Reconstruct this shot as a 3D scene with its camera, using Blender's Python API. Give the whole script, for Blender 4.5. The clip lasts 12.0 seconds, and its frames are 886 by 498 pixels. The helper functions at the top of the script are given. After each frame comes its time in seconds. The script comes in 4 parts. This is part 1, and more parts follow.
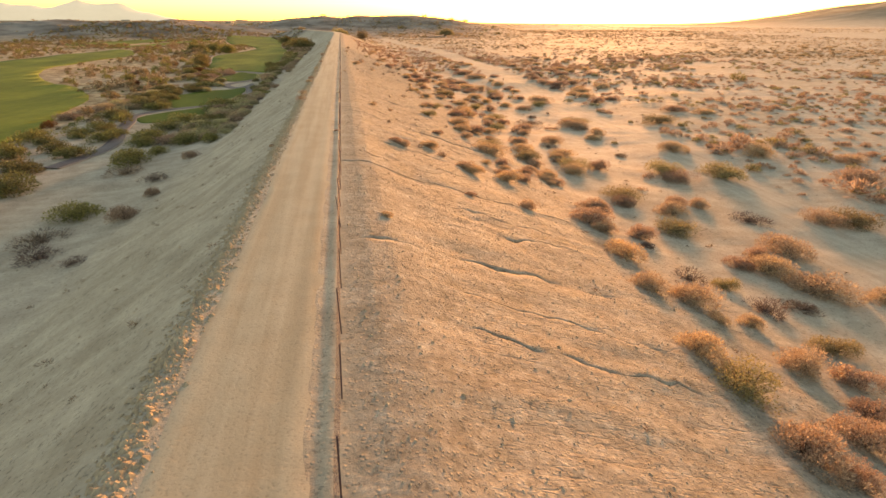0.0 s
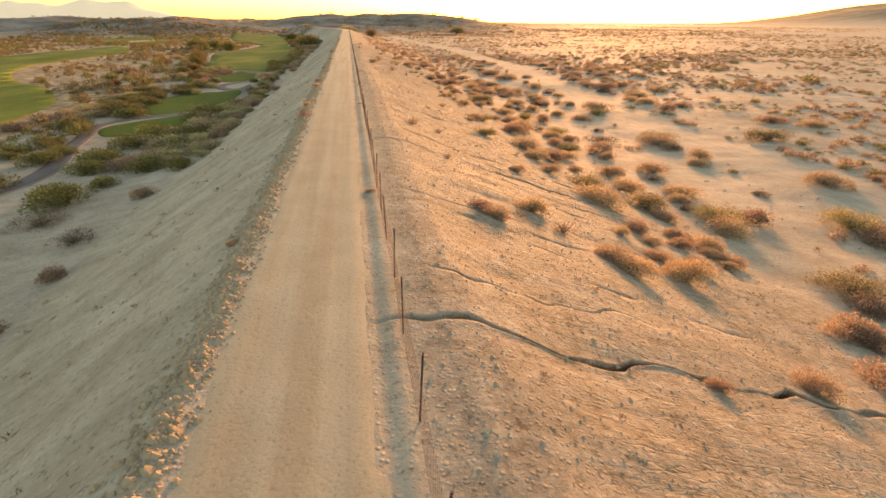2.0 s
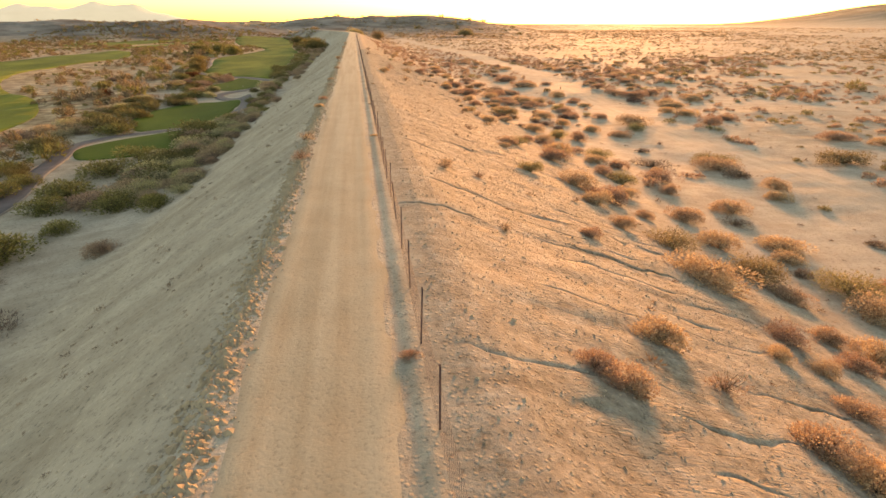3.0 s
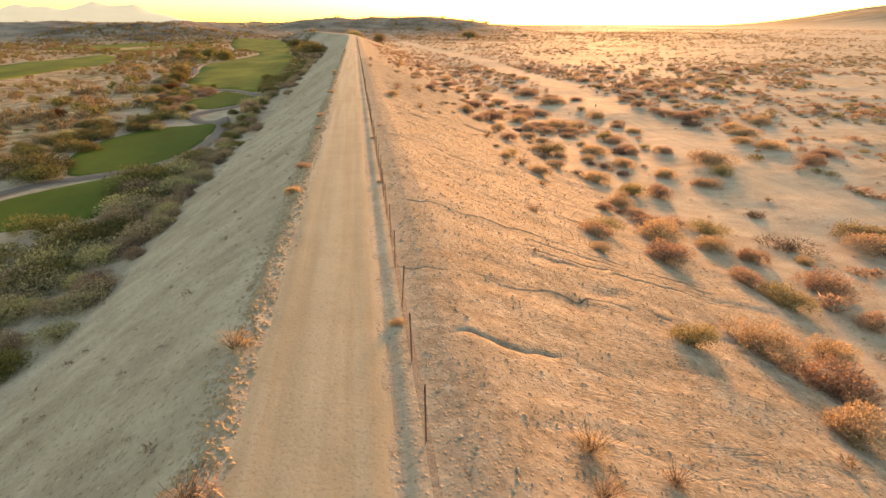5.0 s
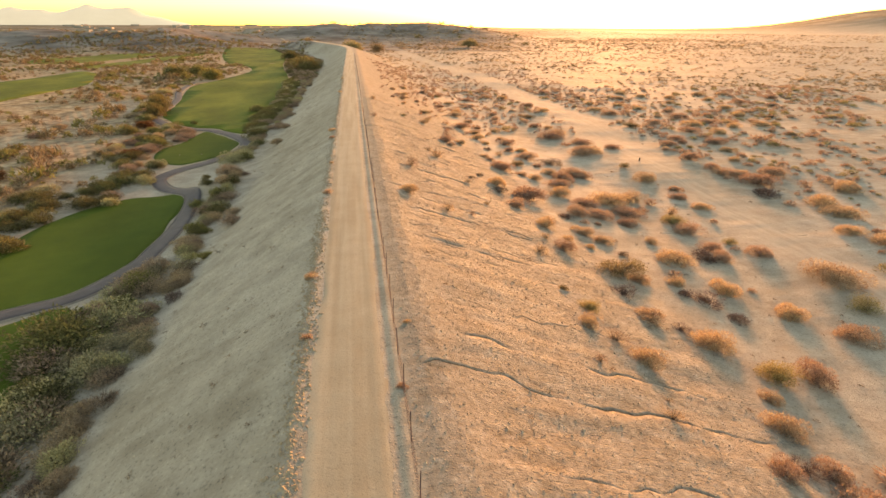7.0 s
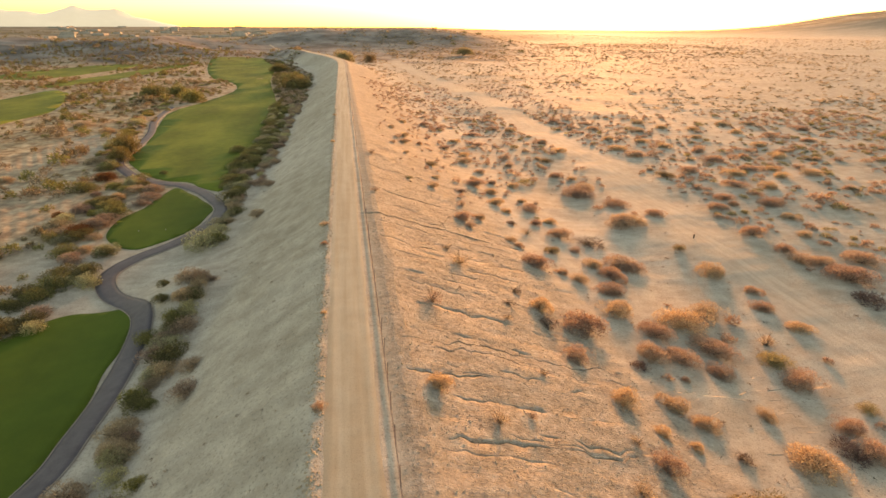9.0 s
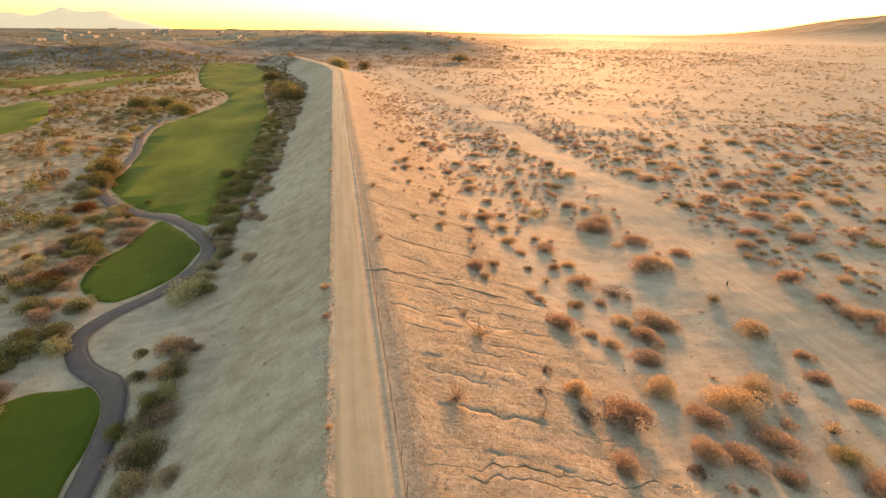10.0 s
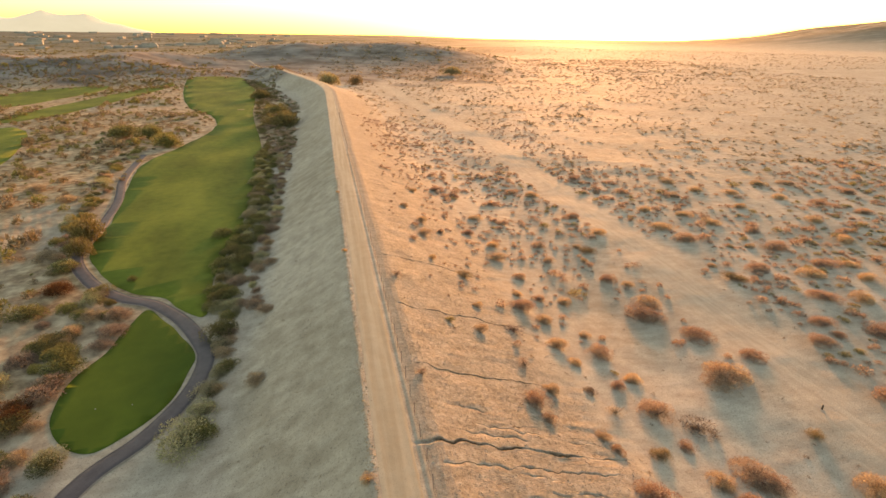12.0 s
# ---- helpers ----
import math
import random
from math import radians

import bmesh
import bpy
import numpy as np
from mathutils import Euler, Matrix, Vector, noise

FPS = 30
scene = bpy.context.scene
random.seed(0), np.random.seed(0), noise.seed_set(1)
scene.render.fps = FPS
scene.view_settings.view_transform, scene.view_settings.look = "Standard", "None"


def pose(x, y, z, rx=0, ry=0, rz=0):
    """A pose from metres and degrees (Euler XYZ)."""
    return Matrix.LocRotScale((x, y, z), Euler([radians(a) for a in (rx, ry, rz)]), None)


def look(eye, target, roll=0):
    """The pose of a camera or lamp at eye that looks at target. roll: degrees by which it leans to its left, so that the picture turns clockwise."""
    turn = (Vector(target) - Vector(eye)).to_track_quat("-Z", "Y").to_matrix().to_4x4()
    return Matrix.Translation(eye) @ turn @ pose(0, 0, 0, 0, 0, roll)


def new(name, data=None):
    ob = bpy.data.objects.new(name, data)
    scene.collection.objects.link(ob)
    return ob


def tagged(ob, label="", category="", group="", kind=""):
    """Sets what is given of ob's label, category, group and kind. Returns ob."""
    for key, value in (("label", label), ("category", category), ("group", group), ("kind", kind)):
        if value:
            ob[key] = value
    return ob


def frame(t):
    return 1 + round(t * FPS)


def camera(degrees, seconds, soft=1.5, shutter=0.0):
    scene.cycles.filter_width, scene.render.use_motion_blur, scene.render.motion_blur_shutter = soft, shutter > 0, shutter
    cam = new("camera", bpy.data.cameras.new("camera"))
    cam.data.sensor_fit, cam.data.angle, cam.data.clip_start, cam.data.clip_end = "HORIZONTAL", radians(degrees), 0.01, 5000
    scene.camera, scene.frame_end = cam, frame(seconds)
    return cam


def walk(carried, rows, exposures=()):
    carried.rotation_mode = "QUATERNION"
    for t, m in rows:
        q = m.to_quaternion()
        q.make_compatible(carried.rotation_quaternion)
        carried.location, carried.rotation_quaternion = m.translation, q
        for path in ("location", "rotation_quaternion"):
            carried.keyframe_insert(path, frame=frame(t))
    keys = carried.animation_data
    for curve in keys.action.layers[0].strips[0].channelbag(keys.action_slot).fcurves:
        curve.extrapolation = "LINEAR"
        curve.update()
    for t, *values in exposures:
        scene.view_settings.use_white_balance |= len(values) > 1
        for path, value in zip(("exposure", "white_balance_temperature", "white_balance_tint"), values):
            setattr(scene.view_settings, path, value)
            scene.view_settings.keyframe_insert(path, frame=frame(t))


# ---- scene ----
cam = camera(80.5, 12.0, soft=1.55)
METRES, EYE, TILT, LEAN, TURN = 120.0, 7.5, -23.5, 0.0, -10.2
ROWS = [
    (0.0, 0.0, 0.0, 0.0, 0.0, -0.0, -0.0),
    (0.5, -0.0082, 0.0399, 0.0105, -0.15, -0.12, -0.04),
    (1.0, -0.0182, 0.0807, 0.023, -0.15, -0.18, -0.14),
    (1.5, -0.0297, 0.1211, 0.0388, 0.13, -0.16, -0.32),
    (2.0, -0.0416, 0.1615, 0.0561, 0.58, -0.08, -0.41),
    (2.5, -0.0509, 0.1999, 0.0746, 0.94, -0.01, -0.42),
    (3.0, -0.059, 0.2369, 0.0923, 1.21, 0.07, -0.46),
    (5.0, -0.0872, 0.3842, 0.1659, 1.23, 0.13, -0.51),
    (5.5, -0.095, 0.4197, 0.1908, 1.19, 0.19, -0.51),
    (6.0, -0.1032, 0.4528, 0.219, 1.14, 0.24, -0.51),
    (6.5, -0.1114, 0.4846, 0.2464, 1.06, 0.36, -0.48),
    (7.0, -0.1193, 0.5163, 0.2745, 0.85, 0.36, -0.43),
    (9.0, -0.1493, 0.6419, 0.3865, -0.03, 0.45, -0.1),
    (9.5, -0.1577, 0.6707, 0.4107, -0.35, 0.63, -0.05),
    (10.0, -0.168, 0.6959, 0.4363, -0.78, 0.72, -0.04),
    (10.5, -0.1802, 0.7201, 0.4642, -1.17, 0.83, 0.0),
    (11.0, -0.1932, 0.7425, 0.4913, -1.53, 0.91, 0.11),
    (11.5, -0.207, 0.7645, 0.5184, -1.91, 1.01, 0.24),
    (12.0, -0.221, 0.786, 0.5439, -2.28, 1.11, 0.29),
]
walk(cam, [(t, pose(0, 0, EYE, TILT, LEAN, TURN) @ pose(METRES * x, METRES * y, METRES * z, 90 + pitch, roll, yaw)) for t, x, y, z, yaw, pitch, roll in ROWS], [(0.0, 2.15, 12600, 21), (6.0, 2.27, 12800, 21), (12.0, 2.23, 12500, 21)])

# ---- light: low sun ahead on the right, glowing sky all round ----
SUN_AZ, SUN_EL = 25.6, 5.5
world = bpy.data.worlds.new("dusk_sky")
scene.world = world
world.use_nodes = True
wn, wl = world.node_tree.nodes, world.node_tree.links
sky = wn.new("ShaderNodeTexSky")
sky.sky_type = "NISHITA"
sky.sun_disc = False
sky.sun_elevation, sky.sun_rotation = radians(SUN_EL), radians(SUN_AZ)
sky.air_density, sky.dust_density, sky.ozone_density = 1.0, 0.6, 2.0
wn["Background"].inputs["Strength"].default_value = 0.15
wl.new(sky.outputs[0], wn["Background"].inputs["Color"])

sun_data = bpy.data.lights.new("sun", "SUN")
sun_data.energy, sun_data.angle, sun_data.color = 2.1, radians(9.0), (1.0, 0.51, 0.27)
sun = new("sun", sun_data)
toward = Vector((math.sin(radians(SUN_AZ)) * math.cos(radians(SUN_EL)), math.cos(radians(SUN_AZ)) * math.cos(radians(SUN_EL)), math.sin(radians(SUN_EL))))
sun.matrix_world = look(toward * 300, (0, 0, 0))


# ---- node material helpers ----
def material(name):
    m = bpy.data.materials.new(name)
    m.use_nodes = True
    return m, m.node_tree.nodes, m.node_tree.links, m.node_tree.nodes["Principled BSDF"]


def noise_tex(n, l, scale, detail=4.0, rough=0.55, stretch=None, coords="Object"):
    tc = n.new("ShaderNodeTexCoord")
    src = tc.outputs[coords]
    if stretch:
        mp = n.new("ShaderNodeMapping")
        mp.inputs["Scale"].default_value = stretch
        l.new(src, mp.inputs[0])
        src = mp.outputs[0]
    t = n.new("ShaderNodeTexNoise")
    t.inputs["Scale"].default_value, t.inputs["Detail"].default_value, t.inputs["Roughness"].default_value = scale, detail, rough
    l.new(src, t.inputs["Vector"])
    return t.outputs["Fac"]


def ramp(n, l, fac, stops):
    r = n.new("ShaderNodeValToRGB")
    while len(r.color_ramp.elements) < len(stops):
        r.color_ramp.elements.new(0.5)
    for e, (p, c) in zip(r.color_ramp.elements, stops):
        e.position = p
        e.color = (*c, 1) if len(c) == 3 else c
    l.new(fac, r.inputs[0])
    return r.outputs[0]


def mix(n, l, fac, a, b, how="MIX"):
    m = n.new("ShaderNodeMix")
    m.data_type, m.blend_type = "RGBA", how
    for socket, v in ((m.inputs[0], fac), (m.inputs[6], a), (m.inputs[7], b)):
        if isinstance(v, (int, float)):
            socket.default_value = v
        elif isinstance(v, tuple):
            socket.default_value = (*v, 1)
        else:
            l.new(v, socket)
    return m.outputs[2]


def bump(n, l, height, strength, distance, after=None):
    b = n.new("ShaderNodeBump")
    b.inputs["Strength"].default_value, b.inputs["Distance"].default_value = strength, distance
    l.new(height, b.inputs["Height"])
    if after:
        l.new(after, b.inputs["Normal"])
    return b.outputs[0]


def attribute(n, name):
    a = n.new("ShaderNodeAttribute")
    a.attribute_name = name
    return a.outputs["Fac"]


def grey(v):
    return (v, v, v)


# ---- materials ----
def soil():
    m, n, l, p = material("desert_soil")
    big = noise_tex(n, l, 0.035, 3)
    mid = noise_tex(n, l, 0.45, 5, 0.6)
    small = noise_tex(n, l, 2.3, 6, 0.7)
    fine = noise_tex(n, l, 5.5, 5, 0.75)
    streak = noise_tex(n, l, 0.5, 5, 0.6, (0.35, 2.2, 1))
    sand = ramp(n, l, mid, [(0.36, (0.315, 0.26, 0.195)), (0.5, (0.405, 0.345, 0.265)), (0.64, (0.50, 0.43, 0.335))])
    sand = mix(n, l, 0.35, sand, ramp(n, l, big, [(0.38, (0.30, 0.245, 0.18)), (0.62, (0.48, 0.42, 0.345))]))
    slope = ramp(n, l, small, [(0.36, (0.118, 0.095, 0.07)), (0.45, (0.23, 0.193, 0.147)), (0.55, (0.30, 0.257, 0.20)), (0.66, (0.44, 0.39, 0.32))])
    slope = mix(n, l, 0.35, slope, ramp(n, l, mid, [(0.38, (0.22, 0.177, 0.132)), (0.62, (0.40, 0.345, 0.28))]))
    sand = mix(n, l, attribute(n, "slope"), sand, slope)
    sand = mix(n, l, 0.10, sand, ramp(n, l, streak, [(0.42, (0.22, 0.165, 0.115)), (0.58, (0.56, 0.49, 0.40))]))
    specks = ramp(n, l, fine, [(0.36, grey(0.42)), (0.45, grey(1.0)), (0.58, grey(1.0)), (0.68, grey(1.4))])
    sand = mix(n, l, 0.75, sand, specks, "MULTIPLY")
    waste = ramp(n, l, mid, [(0.36, (0.20, 0.12, 0.065)), (0.5, (0.36, 0.24, 0.135)), (0.66, (0.58, 0.43, 0.27))])
    bluff = ramp(n, l, noise_tex(n, l, 0.03, 6, 0.65, (1, 1, 3)), [(0.36, (0.105, 0.085, 0.07)), (0.5, (0.19, 0.16, 0.135)), (0.64, (0.28, 0.245, 0.21))])
    plain = ramp(n, l, noise_tex(n, l, 0.012, 6, 0.7, (0.35, 1, 1)), [(0.4, (0.07, 0.072, 0.045)), (0.5, (0.13, 0.12, 0.08)), (0.6, (0.26, 0.225, 0.17))])
    sand = mix(n, l, attribute(n, "wash"), sand, ramp(n, l, noise_tex(n, l, 0.6, 4, 0.6, (2.2, 0.25, 1)), [(0.4, (0.38, 0.325, 0.25)), (0.6, (0.50, 0.435, 0.345))]))
    c = mix(n, l, attribute(n, "waste"), sand, waste)
    c = mix(n, l, attribute(n, "bluff"), c, bluff)
    c = mix(n, l, attribute(n, "plain"), c, plain)
    l.new(c, p.inputs["Base Color"])
    p.inputs["Roughness"].default_value = 0.9
    p.inputs["Specular IOR Level"].default_value = 0.15
    nb = bump(n, l, noise_tex(n, l, 1.5, 6, 0.65, (0.8, 1.1, 1)), 0.28, 0.12)
    cracks = ramp(n, l, noise_tex(n, l, 1.1, 3, 0.6, (0.12, 1.2, 1)), [(0.48, grey(1)), (0.5, grey(0)), (0.52, grey(1))])
    on_slope = attribute(n, "rilled")
    nb = bump(n, l, mix(n, l, on_slope, grey(1), cracks), 0.35, 0.10, nb)
    rills = ramp(n, l, noise_tex(n, l, 0.8, 5, 0.65, (0.10, 2.4, 1)), [(0.44, grey(1)), (0.5, grey(0)), (0.53, grey(0.9)), (0.6, grey(1))])
    nb = bump(n, l, mix(n, l, on_slope, grey(1), rills), 0.25, 0.12, nb)
    nb = bump(n, l, small, 0.3, 0.10, nb)
    nb = bump(n, l, fine, 0.45, 0.06, nb)
    cells = n.new("ShaderNodeTexVoronoi")
    cells.inputs["Scale"].default_value = 7.0
    l.new(n.new("ShaderNodeTexCoord").outputs["Object"], cells.inputs["Vector"])
    nb = bump(n, l, ramp(n, l, cells.outputs["Distance"], [(0.12, grey(1)), (0.34, grey(0))]), 0.5, 0.035, nb)
    l.new(nb, p.inputs["Normal"])
    return m


def road_dirt():
    m, n, l, p = material("compacted_dirt")
    lane = noise_tex(n, l, 1.0, 3, 0.5, (1.6, 0.05, 1))
    mott = noise_tex(n, l, 0.6, 5, 0.6)
    fine = noise_tex(n, l, 14.0, 4, 0.65)
    c = ramp(n, l, lane, [(0.4, (0.37, 0.28, 0.18)), (0.5, (0.42, 0.33, 0.222)), (0.6, (0.465, 0.375, 0.262))])
    c = mix(n, l, 0.35, c, ramp(n, l, mott, [(0.3, (0.35, 0.275, 0.19)), (0.7, (0.49, 0.415, 0.31))]))
    c = mix(n, l, 0.5, c, ramp(n, l, fine, [(0.34, grey(0.5)), (0.44, grey(1.0))]), "MULTIPLY")
    l.new(c, p.inputs["Base Color"])
    p.inputs["Roughness"].default_value = 0.8
    p.inputs["Specular IOR Level"].default_value = 0.3
    nb = bump(n, l, mott, 0.4, 0.06)
    l.new(bump(n, l, fine, 0.35, 0.02, nb), p.inputs["Normal"])
    return m


def turf(name, a, b, c3):
    m, n, l, p = material(name)
    mow = noise_tex(n, l, 0.09, 3, 0.5, (1, 0.5, 1))
    patch = noise_tex(n, l, 0.5, 5, 0.6)
    fine = noise_tex(n, l, 18.0, 3, 0.7)
    c = ramp(n, l, mow, [(0.3, a), (0.5, b), (0.7, c3)])
    c = mix(n, l, 0.3, c, ramp(n, l, patch, [(0.3, a), (0.7, c3)]))
    c = mix(n, l, 0.5, c, ramp(n, l, fine, [(0.3, grey(0.6)), (0.6, grey(1.15))]), "MULTIPLY")
    l.new(c, p.inputs["Base Color"])
    p.inputs["Roughness"].default_value = 0.9
    p.inputs["Specular IOR Level"].default_value = 0.08
    l.new(bump(n, l, fine, 0.6, 0.06), p.inputs["Normal"])
    return m


def plain_rough(name, dark, light, scale, rough=0.85, metal=0.0, relief=0.02):
    m, n, l, p = material(name)
    f = noise_tex(n, l, scale, 5, 0.6)
    g = noise_tex(n, l, scale * 9, 3, 0.6)
    c = mix(n, l, 0.3, ramp(n, l, f, [(0.3, dark), (0.7, light)]), ramp(n, l, g, [(0.3, dark), (0.7, light)]))
    l.new(c, p.inputs["Base Color"])
    p.inputs["Roughness"].default_value, p.inputs["Metallic"].default_value = rough, metal
    p.inputs["Specular IOR Level"].default_value = 0.12
    l.new(bump(n, l, g, 0.4, relief), p.inputs["Normal"])
    return m


def leafage(name, dark, mid_c, light, through_light=0.35):
    """Twigs and small leaves; each blade and each plant has its own tone, and low light shines through."""
    m, n, l, p = material(name)
    geo, info = n.new("ShaderNodeNewGeometry"), n.new("ShaderNodeObjectInfo")
    c = ramp(n, l, geo.outputs["Random Per Island"], [(0.0, dark), (0.5, mid_c), (1.0, light)])
    tone = ramp(n, l, info.outputs["Random"], [(0.0, (0.74, 0.66, 0.70)), (0.35, (0.92, 0.86, 0.90)), (0.65, (1.0, 1.0, 0.95)), (1.0, (1.25, 1.18, 1.02))])
    c = mix(n, l, 1.0, c, tone, "MULTIPLY")
    l.new(c, p.inputs["Base Color"])
    p.inputs["Roughness"].default_value = 0.7
    p.inputs["Specular IOR Level"].default_value = 0.2
    t = n.new("ShaderNodeBsdfTranslucent")
    l.new(c, t.inputs["Color"])
    s = n.new("ShaderNodeMixShader")
    s.inputs[0].default_value = through_light
    l.new(p.outputs[0], s.inputs[1])
    l.new(t.outputs[0], s.inputs[2])
    l.new(s.outputs[0], n["Material Output"].inputs["Surface"])
    return m


SOIL, ROAD = soil(), road_dirt()
FAIRWAY = turf("fairway_turf", (0.072, 0.102, 0.019), (0.118, 0.155, 0.027), (0.205, 0.235, 0.043))
GREEN = turf("green_turf", (0.05, 0.083, 0.013), (0.072, 0.115, 0.017), (0.102, 0.148, 0.023))
ASPHALT = plain_rough("path_paving", (0.072, 0.06, 0.062), (0.13, 0.112, 0.114), 0.8, 0.7)
ASPHALT.node_tree.nodes["Principled BSDF"].inputs["Specular IOR Level"].default_value = 0.25
KERB = plain_rough("path_edge", (0.22, 0.185, 0.155), (0.34, 0.295, 0.25), 1.5, 0.8)
CLOD = plain_rough("dirt_clods", (0.25, 0.185, 0.12), (0.46, 0.365, 0.255), 1.4, 0.9)
STONE = plain_rough("pale_gravel", (0.27, 0.205, 0.145), (0.60, 0.50, 0.38), 0.9, 0.85)
STEEL = plain_rough("rusty_steel", (0.05, 0.034, 0.04), (0.12, 0.078, 0.09), 6.0, 0.65, 0.4)
WIRE = plain_rough("weathered_wire", (0.075, 0.06, 0.066), (0.16, 0.13, 0.14), 8.0, 0.55, 0.6)
BARK = plain_rough("dry_twigs", (0.07, 0.05, 0.035), (0.19, 0.14, 0.10), 7.0, 0.9)
DRY = leafage("dry_scrub", (0.285, 0.195, 0.132), (0.45, 0.33, 0.232), (0.60, 0.475, 0.345), 0.44)
OLIVE = leafage("olive_scrub", (0.185, 0.155, 0.082), (0.29, 0.248, 0.136), (0.415, 0.36, 0.205), 0.44)
DEAD = leafage("dead_scrub", (0.11, 0.08, 0.065), (0.19, 0.14, 0.115), (0.29, 0.22, 0.175), 0.2)
LUSH = leafage("watered_shrub", (0.11, 0.105, 0.0439), (0.185, 0.178, 0.0732), (0.287, 0.266, 0.112), 0.4)
PALE = leafage("tan_shrub", (0.253, 0.184, 0.127), (0.38, 0.287, 0.201), (0.517, 0.402, 0.287), 0.4)
BROWN = leafage("brown_scrub", (0.163, 0.119, 0.075), (0.275, 0.206, 0.135), (0.413, 0.319, 0.213), 0.35)
SAGE = leafage("grey_green_shrub", (0.232, 0.22, 0.128), (0.366, 0.342, 0.207), (0.512, 0.476, 0.293), 0.4)
GOLD = leafage("yellow_shrub", (0.15, 0.13, 0.045), (0.25, 0.22, 0.085), (0.37, 0.33, 0.14), 0.4)
RUST = leafage("reddish_shrub", (0.10, 0.04, 0.015), (0.19, 0.085, 0.03), (0.27, 0.13, 0.05), 0.35)
ROOFS = plain_rough("pale_roofing", (0.20, 0.19, 0.17), (0.40, 0.38, 0.35), 0.05, 0.9)


# ---- mesh helpers ----
def sheet(name, verts, faces, mats, smooth=True):
    """A mesh object data from arrays; faces all have the same number of corners."""
    verts, faces = np.asarray(verts, np.float32), np.asarray(faces, np.int32)
    me = bpy.data.meshes.new(name)
    k = faces.shape[1]
    me.vertices.add(len(verts))
    me.vertices.foreach_set("co", verts.ravel())
    me.loops.add(faces.size)
    me.loops.foreach_set("vertex_index", faces.ravel())
    me.polygons.add(len(faces))
    me.polygons.foreach_set("loop_start", np.arange(0, faces.size, k, dtype=np.int32))
    me.polygons.foreach_set("use_smooth", np.full(len(faces), smooth))
    me.update(calc_edges=True)
    for mat in mats if isinstance(mats, (list, tuple)) else [mats]:
        me.materials.append(mat)
    return me


def hidden_value(ix, iy, seed):
    v = np.sin(ix * 127.1 + iy * 311.7 + seed * 74.7) * 43758.5453
    return v - np.floor(v)


def smooth_noise(x, y, scale, seed=0.0):
    """Value noise from -1 to 1 whose hills are about `scale` metres apart."""
    x, y = np.asarray(x, float) / scale, np.asarray(y, float) / scale
    ix, iy = np.floor(x), np.floor(y)
    fx, fy = x - ix, y - iy
    fx, fy = fx * fx * (3 - 2 * fx), fy * fy * (3 - 2 * fy)
    a, b = hidden_value(ix, iy, seed), hidden_value(ix + 1, iy, seed)
    c, d = hidden_value(ix, iy + 1, seed), hidden_value(ix + 1, iy + 1, seed)
    return 2 * (a * (1 - fx) * (1 - fy) + b * fx * (1 - fy) + c * (1 - fx) * fy + d * fx * fy) - 1


def step(a, b, v):
    s = np.clip((np.asarray(v, float) - a) / (b - a), 0, 1)
    return s * s * (3 - 2 * s)


# ---- the lie of the land ----
LEFT, RIGHT = -8.0, -8.2  # golf course and desert, below the road on the levee


def bend(y):
    """How far the levee road has swung to the left at y."""
    d = np.clip(np.asarray(y, float) - 400, 0, None)
    return -0.0012 * np.minimum(d, 100) ** 2 - 0.24 * np.clip(d - 100, 0, None)


